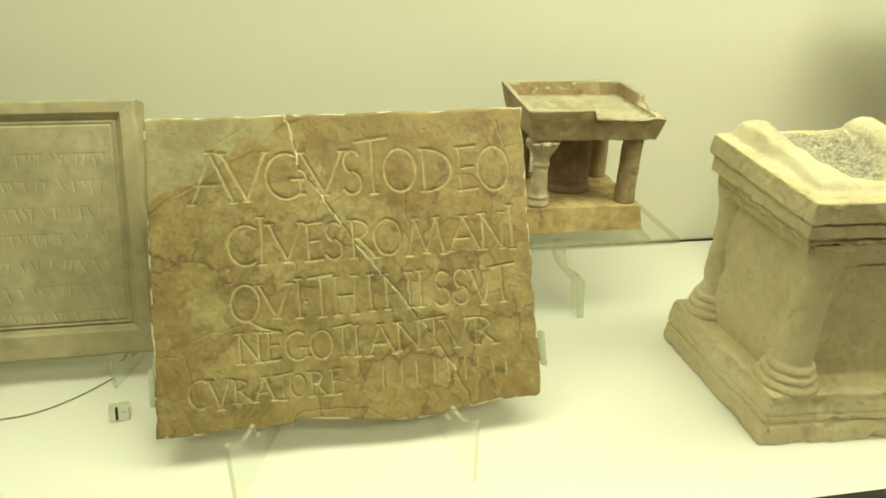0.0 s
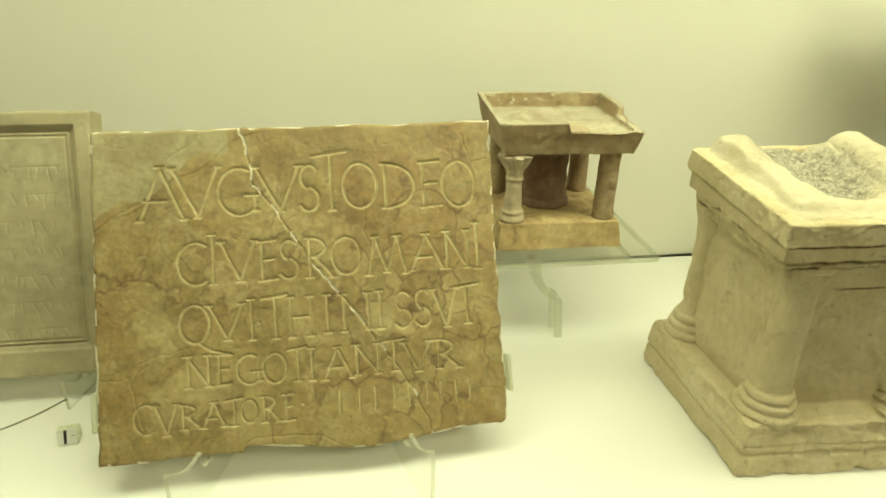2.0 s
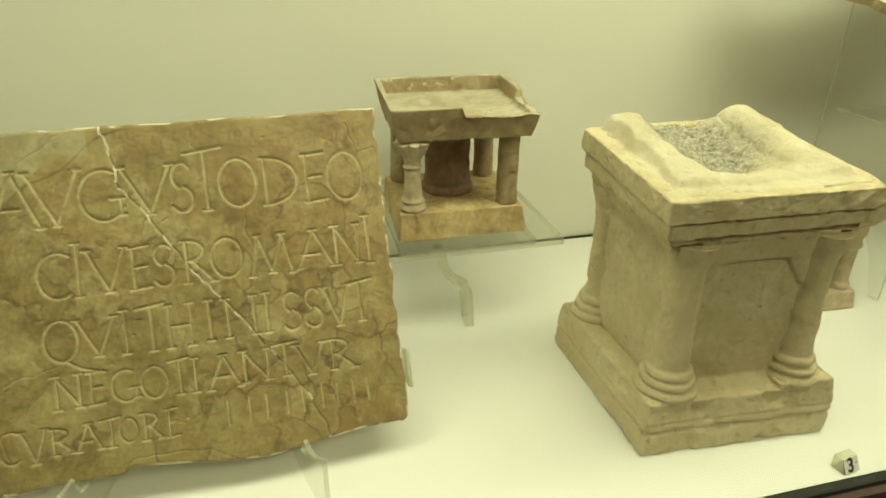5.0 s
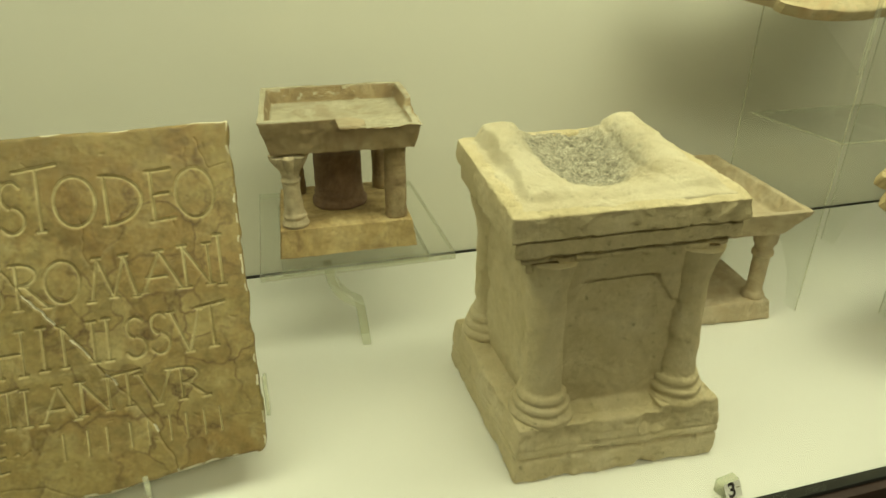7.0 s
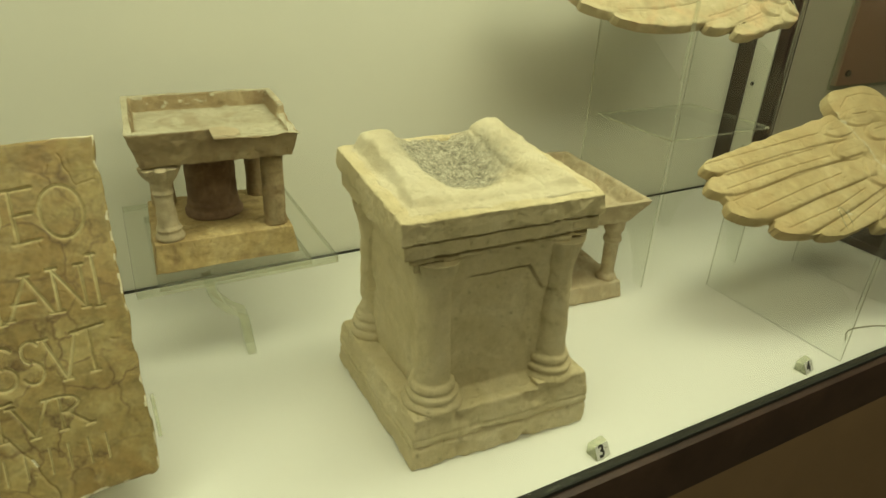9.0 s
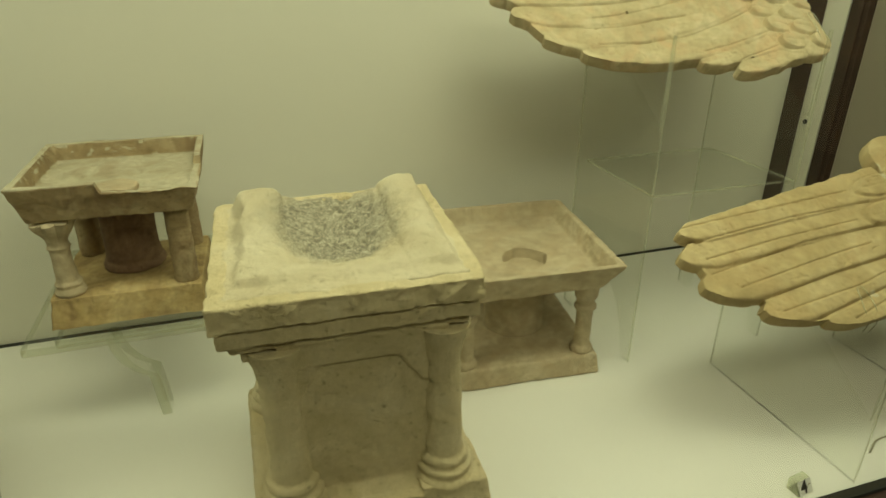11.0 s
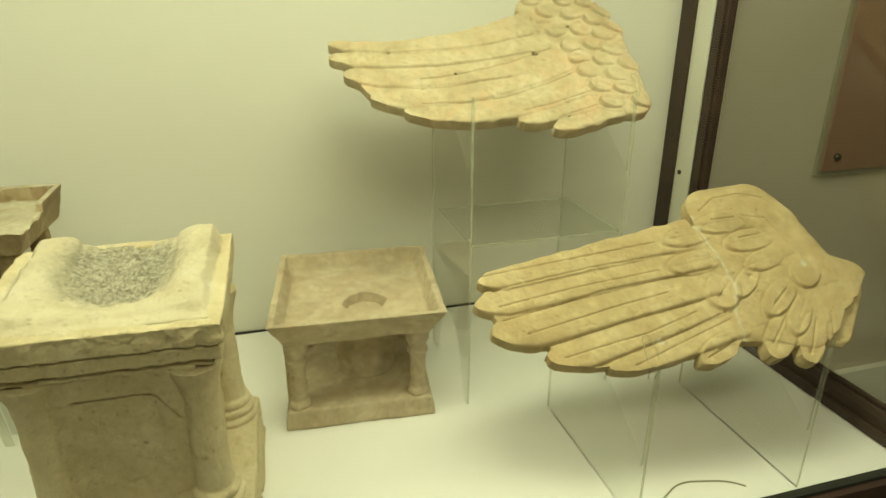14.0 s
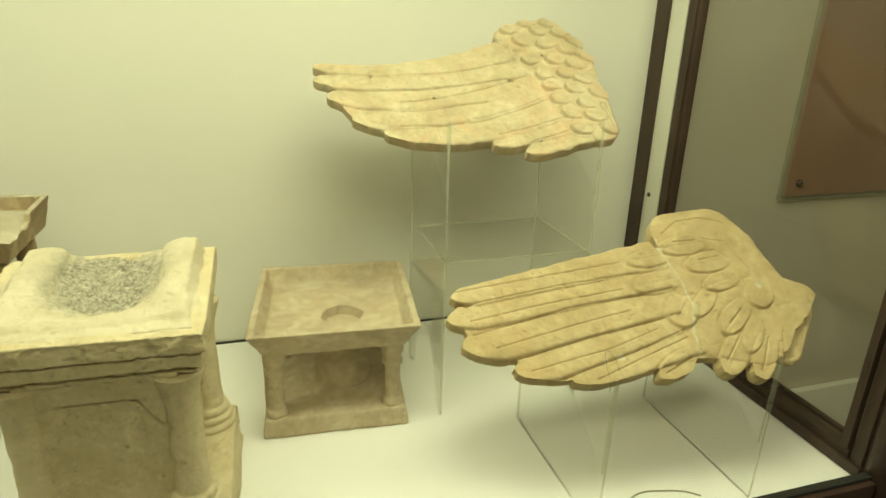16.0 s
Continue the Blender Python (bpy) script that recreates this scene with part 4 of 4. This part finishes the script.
def upper_wing():
    feathers = [((0.070, 0.102), (-0.272, 0.081), 0.031, 0.013, 0.030), ((0.06, 0.045), (-0.272, 0.049), 0.021, 0.017, 0.017), ((0.07, 0.005), (-0.256, 0.007), 0.026, 0.021, 0.017), ((0.10, 0.0), (-0.222, -0.048), 0.023, 0.023, 0.023),
                ((0.12, -0.050), (-0.178, -0.082), 0.027, 0.018, 0.0265), ((0.13, -0.092), (-0.012, -0.122), 0.021, 0.014, 0.0), ((0.145, -0.116), (0.036, -0.143), 0.017, 0.014, 0.0)]
    arm = [((0.085, 0.128), (0.150, 0.137), 0.036, 0.040, 0.008), ((0.150, 0.137), (0.178, 0.06), 0.040, 0.037, 0.008), ((0.178, 0.05), (0.168, -0.1), 0.035, 0.034, 0.007), ((0.125, 0.10), (0.14, -0.095), 0.03, 0.034, 0.005)]
    scales = []
    for k, (x, y) in enumerate(((0.096, 0.115), (0.135, 0.139), (0.100, 0.070), (0.176, 0.132), (0.140, 0.104), (0.174, 0.086), (0.142, 0.063), (0.198, 0.111), (0.203, 0.066), (0.179, 0.049), (0.153, 0.027), (0.113, 0.030), (0.118, -0.001), (0.180, 0.010), (0.157, -0.012),
                                (0.122, -0.032), (0.164, -0.049), (0.130, -0.068), (0.168, -0.080), (0.136, -0.103), (0.185, -0.108), (0.080, 0.146), (0.120, 0.163), (0.163, 0.161), (0.196, -0.025))):
        scales.append(((x, y), 0.0205 + 0.002 * math.sin(5 * k), 0.0150 + 0.0015 * math.sin(3 * k), -4 - 60 * (0.1 - y) * (y < 0.1) + 9 * math.sin(7 * k), 0.0062))
    lines = [[(-0.268, 0.066), (-0.18, 0.050), (-0.093, 0.045), (-0.02, 0.050), (0.058, 0.066)], [(-0.255, 0.027), (-0.18, 0.015), (-0.109, 0.011), (-0.03, 0.014), (0.041, 0.023)], [(-0.151, -0.015), (-0.095, -0.014), (-0.039, -0.006), (0.02, 0.010), (0.077, 0.030)],
             [(-0.222, -0.020), (-0.16, -0.033), (-0.111, -0.037), (-0.008, -0.029)], [(-0.161, -0.068), (-0.095, -0.074), (-0.028, -0.070), (0.04, -0.052), (0.109, -0.027)], [(-0.009, -0.102), (0.05, -0.092), (0.112, -0.076)], [(0.039, -0.125), (0.111, -0.106)]]
    mesh = wing(feathers, [((-0.175, 0.0), (0.10, 0.012), 0.070, 0.100, 0.0012), ((-0.12, -0.06), (0.12, -0.04), 0.050, 0.070, 0.0012)], scales, arm, 0.0012, (-0.31, 0.235, -0.185, 0.195), 71, M_WING, 0.0036, lines=lines, cut=(0.0020, 0.0026), holes=((0.047, 0.019, 0.0048), (0.122, 0.075, 0.0025), (-0.095, -0.012, 0.002), (-0.19, 0.05, 0.002)), sweep=(0.02, 0.06, 0.300, 0.200, 0.0, 0.03), thick=0.012)
    ob = finish("terracotta_wing", mesh, M_WING, sharp=65)
    ob.matrix_world = axes((1.1523, 1.0228, 1.3734), (1, 0, 0), (-0.08, -0.585, 0.807)) @ pose(0, 0, -0.006)
    return tagged(ob, "pale buff terracotta wing with scale-like coverts, on a clear stand", "wing fragment", "terracotta wings")


def lower_wing():
    feathers = [((0.215, 0.084), (-0.118, 0.053), 0.028, 0.0180, 0.0), ((0.21, 0.040), (-0.130, 0.019), 0.019, 0.0215, 0.0), ((0.205, 0.0), (-0.116, -0.028), 0.022, 0.0280, 0.0), ((0.205, -0.035), (-0.055, -0.075), 0.016, 0.0230, 0.0), ((0.215, -0.064), (0.015, -0.099), 0.024, 0.0180, 0.0)]
    arm = [((0.262, 0.116), (0.335, 0.120), 0.044, 0.043, 0.009), ((0.335, 0.120), (0.356, 0.085), 0.043, 0.040, 0.010), ((0.355, 0.08), (0.382, 0.0), 0.040, 0.030, 0.009), ((0.36, 0.0), (0.425, -0.02), 0.04, 0.024, 0.008), ((0.25, 0.05), (0.32, 0.02), 0.05, 0.06, 0.006), ((0.25, -0.03), (0.36, -0.06), 0.045, 0.045, 0.005), ((0.23, -0.065), (0.30, -0.075), 0.030, 0.045, 0.004), ((0.405, -0.03), (0.350, -0.085), 0.035, 0.035, 0.006)]
    scales = [((0.262, 0.092), 0.044, 0.018, 2, 0.0042), ((0.292, 0.057), 0.044, 0.019, 6, 0.0042), ((0.298, 0.021), 0.036, 0.016, 12, 0.0042), ((0.198, 0.078), 0.044, 0.017, 5, 0.0040), ((0.190, 0.034), 0.046, 0.019, 5, 0.0040), ((0.250, -0.010), 0.036, 0.014, 36, 0.0040), ((0.208, -0.018), 0.032, 0.025, 48, 0.0048),
              ((0.348, -0.010), 0.027, 0.022, 42, 0.0048), ((0.288, -0.040), 0.044, 0.018, 34, 0.0048), ((0.302, -0.072), 0.038, 0.016, 45, 0.0040), ((0.262, -0.094), 0.050, 0.021, 42, 0.0050), ((0.302, -0.108), 0.046, 0.020, 52, 0.0050), ((0.166, -0.098), 0.042, 0.0175, 20, 0.0050)]
    shafts = [[(-0.122, 0.064), (0.008, 0.070), (0.143, 0.077)], [(-0.111, 0.014), (0.003, 0.024), (0.128, 0.030)], [(-0.086, -0.032), (0.038, -0.015), (0.129, -0.005)], [(-0.048, -0.072), (0.076, -0.059), (0.155, -0.041)], [(0.039, -0.100), (0.140, -0.074), (0.197, -0.060)]]
    gaps = [[(-0.113, 0.040), (0.037, 0.051), (0.166, 0.055)], [(-0.112, -0.006), (0.033, 0.012), (0.155, 0.018)], [(-0.085, -0.055), (0.056, -0.036), (0.173, -0.025)], [(-0.005, -0.090), (0.100, -0.071), (0.198, -0.048)]]
    folds = [[(0.236, 0.118), (0.27, 0.138), (0.315, 0.141), (0.35, 0.128), (0.368, 0.098), (0.375, 0.055)], [(0.245, 0.098), (0.285, 0.098)], [(0.275, 0.062), (0.315, 0.066)], [(0.335, 0.085), (0.352, 0.050), (0.360, 0.015)], [(0.30, 0.10), (0.335, 0.090), (0.345, 0.055)], [(0.270, -0.052), (0.305, -0.030)], [(0.240, -0.105), (0.280, -0.070)], [(0.290, -0.125), (0.325, -0.080)], [(0.330, -0.118), (0.352, -0.075)], [(0.195, -0.028), (0.225, -0.004)], [(0.142, -0.107), (0.19, -0.090)]]
    mesh = wing(feathers, [((-0.066, 0.010), (0.20, 0.015), 0.056, 0.085, 0.0012), ((-0.01, -0.045), (0.20, -0.02), 0.050, 0.075, 0.0012)], scales, arm, 0.0012, (-0.165, 0.475, -0.165, 0.185), 83, M_OCHRE, 0.0062, [(0.212, 0.124), (0.219, 0.110), (0.223, 0.058), (0.229, 0.013), (0.228, -0.015), (0.214, -0.045), (0.207, -0.075), (0.204, -0.10)], shafts + folds + gaps + gaps, sweep=(0.085, 0.05, 0.245, 0.158, 0.14, 0.035), snap=((0.452, -0.026), (0.335, -0.110)), dabs=((0.352, 0.004, 0.006), (0.085, -0.075, 0.005), (0.30, 0.05, 0.0025)), cut=(0.0019, 0.0026))
    ob = finish("terracotta_wing", mesh, M_OCHRE, sharp=65)
    ob.matrix_world = axes((1.1483, 0.7279, 1.0893), (1, 0, 0), (-0.054, -0.572, 0.819)) @ pose(0, 0, -0.008)
    return tagged(ob, "ochre terracotta wing with long feathers, mended across, on a clear stand", "wing fragment", "terracotta wings")


upper_wing()
lower_wing()


# ---- clear acrylic stands ----
def plate(points, thick, upright=False):
    """A flat plate cut to an outline in its own x, z plane, centred on y = 0; its cut edges are paler."""
    bm = bmesh.new()
    a = [bm.verts.new((x, -thick / 2, z)) for x, z in points]
    b = [bm.verts.new((x, thick / 2, z)) for x, z in points]
    bm.faces.new(a)
    bm.faces.new(b[::-1])
    n = len(points)
    for k in range(n):
        run, rise = points[(k + 1) % n][0] - points[k][0], points[(k + 1) % n][1] - points[k][1]
        bm.faces.new((a[k], a[(k + 1) % n], b[(k + 1) % n], b[k])).material_index = 0 if upright and abs(rise) < 4 * abs(run) else 1
    return bm


def acrylic(name, points, thick, parent, m, upright=False):
    ob = part(name, plate(points, thick, upright), (M_CLEAR, M_EDGE), parent, sharp=20)
    ob.matrix_basis = m
    ob.visible_shadow = False
    return ob


def bow(x0, z0, x1, z1, sag, n=12):
    return [(x0 + (x1 - x0) * k / n, z0 + (z1 - z0) * k / n - sag * math.sin(math.pi * k / n)) for k in range(n + 1)]


def slab_easel():
    ob = thing("slab_easel", pose(0, 0, DECK), "clear acrylic easel holding the inscribed slab", "display stand", "acrylic stands")
    for (x, y), (bx, by) in (((-0.150, 0.640), (-0.086, 0.86)), ((0.110, 0.640), (0.046, 0.86))):
        l = math.hypot(bx - x, by - y)
        edge = [(0, 0), (0, 0.086)] + bow(0.004, 0.087, 0.062, 0.062, 0.010) + [(0.066, 0.038), (0.105, 0.036), (0.150, 0.120), (l, 0.15), (l, 0)]
        acrylic("side_plate", edge, 0.005, ob, pose(x, y, 0, 0, 0, math.degrees(math.atan2(by - y, bx - x))))
    for x in (0.4555, -0.0025):
        part("clip", box(x, x + 0.004, 0.036, 0.078, -0.030, 0.004, bevel=0.0008), M_EDGE, ob, "small clear clip at the slab's edge", sharp=20).matrix_basis = pose(0, 0, -DECK) @ axes((-0.2407, 0.7082, 0.8949), (0.9996, 0.0271, 0.0073), (0.0202, -0.8758, 0.4823))
    acrylic("cross_plate", [(-0.075, 0.0), (-0.075, 0.055)] + bow(-0.07, 0.055, 0.035, 0.055, 0.022) + [(0.04, 0.0)], 0.004, ob, pose(0, 0.79, 0))
    return ob


def tablet_easel():
    ob = thing("tablet_easel", pose(0, 0, DECK), "clear acrylic easel holding the framed tablet", "display stand", "acrylic stands")
    for x in (-0.335, -0.62):
        edge = [(0, 0), (0, 0.04)] + bow(0.004, 0.042, 0.045, 0.034, 0.010) + [(0.050, 0.018), (0.085, 0.016), (0.15, 0.17), (0.20, 0.17), (0.20, 0)]
        acrylic("side_plate", edge, 0.005, ob, pose(x, 0.868, 0, 0, 0, 76))
    acrylic("cross_plate", [(-0.30, 0.0), (-0.30, 0.03), (0, 0.03), (0, 0)], 0.004, ob, pose(-0.33, 0.96, 0))
    return ob


def table_shelf():
    ob = thing("acrylic_shelf", pose(0, 0, 0), "clear acrylic shelf on a bent leg, under a terracotta model", "display stand", "acrylic stands")
    bm = box(0.217, 0.478, 0.918, 1.2165, 0.996, 1.0075, bevel=0.0025)
    bm.normal_update()
    for f in bm.faces:
        f.material_index = 0 if abs(f.normal.z) > 0.7 else 1
    top = part("top_plate", bm, (M_CLEAR, M_EDGE), ob, sharp=20)
    top.visible_shadow = False
    bm = box(0.245, 0.448, 0.950, 1.19, 0.984, 0.9955, bevel=0.001)
    bm.normal_update()
    for f in bm.faces:
        f.material_index = 0 if abs(f.normal.z) > 0.7 else 1
    part("under_plate", bm, (M_CLEAR, M_EDGE), ob, sharp=20).visible_shadow = False
    leg = bmesh.new()
    line = [(0.300, 0.983), (0.302, 0.965), (0.310, 0.945), (0.324, 0.928), (0.340, 0.918), (0.342, 0.90), (0.346, DECK)]
    front = [(x, z) for x, z in line] + [(x + 0.013, z) for x, z in line[::-1]]
    leg = plate(front, 0.03)
    part("leg", leg, (M_EDGE, M_CLEAR), ob, "bent clear leg", sharp=30).matrix_basis = pose(0, 0.972, 0)
    return ob


def wing_stand(x0, x1, y0, y1, heights, arch, tabs, label):
    ob = thing("wing_stand", pose(0, 0, DECK), label, "display stand", "acrylic stands")
    front, back = heights
    for x in (x0, x1):
        edge = [(0, 0), (0, front + tabs), (0.004, front + tabs), (0.006, front), (y1 - y0, back), (y1 - y0, 0)]
        if arch:
            edge = [(0, 0), (0, front + tabs), (0.004, front + tabs), (0.006, front), (y1 - y0, back), (y1 - y0, 0), (y1 - y0 - 0.03, 0)] + [(y1 - y0 - 0.03 - (y1 - y0 - 0.05) * k / 12, 0.12 * math.sin(math.pi * k / 12) ** 0.6) for k in range(1, 12)] + [(0.02, 0)]
        acrylic("side_plate", edge, 0.004, ob, pose(x, y0, 0, 0, 0, 90), True)
    return ob


slab_easel()
tablet_easel()
table_shelf()
stand = wing_stand(1.039, 1.291, 0.872, 1.085, (0.374, 0.524), True, 0.12, "tall clear acrylic stand under the pale wing")
bm = box(1.042, 1.288, 0.874, 1.06, 0, 0.004)
bm.normal_update()
for f in bm.faces:
    f.material_index = 0 if abs(f.normal.z) > 0.7 else 1
part("cross_shelf", bm, (M_CLEAR, M_EDGE), stand, sharp=20).matrix_basis = pose(0, 0, 0.275)
wing_stand(1.163, 1.411, 0.568, 0.83, (0.090, 0.272), False, 0.14, "low clear acrylic stand under the ochre wing")


# ---- small things on the deck ----
def number_tag(digit, x, y, turn):
    ob = thing("number_tag", pose(x, y, DECK, 0, 0, turn), "small clear block with a printed number, standing on the deck", "number tag", "number tags")
    bm = box(-0.012, 0.012, -0.004, 0.014, 0, 0.017, bevel=0.001, top=(-0.012, 0.012, 0.005, 0.014))
    part("block", bm, M_EDGE, ob, "clear acrylic wedge", sharp=20)
    slope = math.degrees(math.atan2(0.017, 0.009))
    face = pose(0, 0.0005, 0.0085, slope, 0, 0) @ pose(0, 0, 0.0012)
    part("paper", box(-0.011, 0.011, -0.0085, 0.0085, 0, 0.0004), M_PAPER, ob, "white paper label").matrix_basis = face
    curve = bpy.data.curves.new("digit", "FONT")
    curve.body, curve.size, curve.align_x, curve.align_y, curve.extrude, curve.offset = digit, 0.022, "CENTER", "CENTER", 0.0001, 0.0006
    tmp = new("digit", curve)
    mesh = bpy.data.meshes.new_from_object(tmp.evaluated_get(bpy.context.evaluated_depsgraph_get()))
    bpy.data.objects.remove(tmp)
    mesh.materials.clear()
    finish("digit", mesh, M_INK, ob, "black printed digit").matrix_basis = face @ pose(-0.002, 0, 0.0006)
    part("fine_print", box(0.0045, 0.0095, 0.0, 0.0012, 0, 0.0002), M_WIRE, ob, "grey line of fine print").matrix_basis = face @ pose(0, 0.001, 0.0005)
    return ob


number_tag("1", -0.312, 0.803, 6)
number_tag("3", 0.690, 0.572, 8)
number_tag("4", 1.090, 0.574, 8)


def wire_loop(points, label):
    curve = bpy.data.curves.new("wire", "CURVE")
    curve.dimensions, curve.bevel_depth, curve.bevel_resolution = "3D", 0.0012, 2
    s = curve.splines.new("BEZIER")
    s.bezier_points.add(len(points) - 1)
    for b, q in zip(s.bezier_points, points):
        b.co, b.handle_left_type, b.handle_right_type = q, "AUTO", "AUTO"
    tmp = new("wire", curve)
    mesh = bpy.data.meshes.new_from_object(tmp.evaluated_get(bpy.context.evaluated_depsgraph_get()))
    bpy.data.objects.remove(tmp)
    return tagged(finish("wire", mesh, M_WIRE), label, "wire", "wires")



def thread(points, home, label):
    """A thin clear nylon thread laid over a wing, points in the wing's own plane."""
    curve = bpy.data.curves.new("thread", "CURVE")
    curve.dimensions, curve.bevel_depth, curve.bevel_resolution = "3D", 0.0007, 2
    s = curve.splines.new("BEZIER")
    s.bezier_points.add(len(points) - 1)
    for b, q in zip(s.bezier_points, points):
        b.co, b.handle_left_type, b.handle_right_type = q, "AUTO", "AUTO"
    tmp = new("thread", curve)
    mesh = bpy.data.meshes.new_from_object(tmp.evaluated_get(bpy.context.evaluated_depsgraph_get()))
    bpy.data.objects.remove(tmp)
    ob = finish("nylon_thread", mesh, M_EDGE)
    ob.matrix_world = home
    return tagged(ob, label, "thread", "nylon threads")


low = axes((1.1483, 0.7279, 1.0893), (1, 0, 0), (-0.054, -0.572, 0.819))
thread([(0.060, -0.112, -0.024), (0.056, -0.106, -0.004), (0.058, -0.08, 0.0035), (0.066, -0.062, 0.004), (0.072, -0.07, 0.0035), (0.070, -0.106, -0.004), (0.068, -0.114, -0.024)], low, "clear nylon thread tying the ochre wing to its stand")
high = axes((1.1523, 1.0228, 1.3734), (1, 0, 0), (-0.08, -0.585, 0.807))
thread([(0.170, -0.128, -0.018), (0.176, -0.120, -0.002), (0.180, -0.085, 0.010), (0.184, -0.06, 0.011), (0.188, -0.085, 0.010), (0.190, -0.118, -0.002), (0.188, -0.126, -0.018)], high, "clear nylon thread tying the pale wing to its stand")

z = DECK + 0.0012
wire_loop([(-0.56, 0.806, z), (-0.458, 0.821, z), (-0.42, 0.829, z), (-0.375, 0.858, z), (-0.345, 0.89, z)], "thin grey wire lying on the deck under the tablet")
wire_loop([(1.225, 0.600, z), (1.26, 0.616, z), (1.295, 0.612, z), (1.33, 0.600, z), (1.345, 0.588, z)], "thin grey wire lying on the deck under the wing")
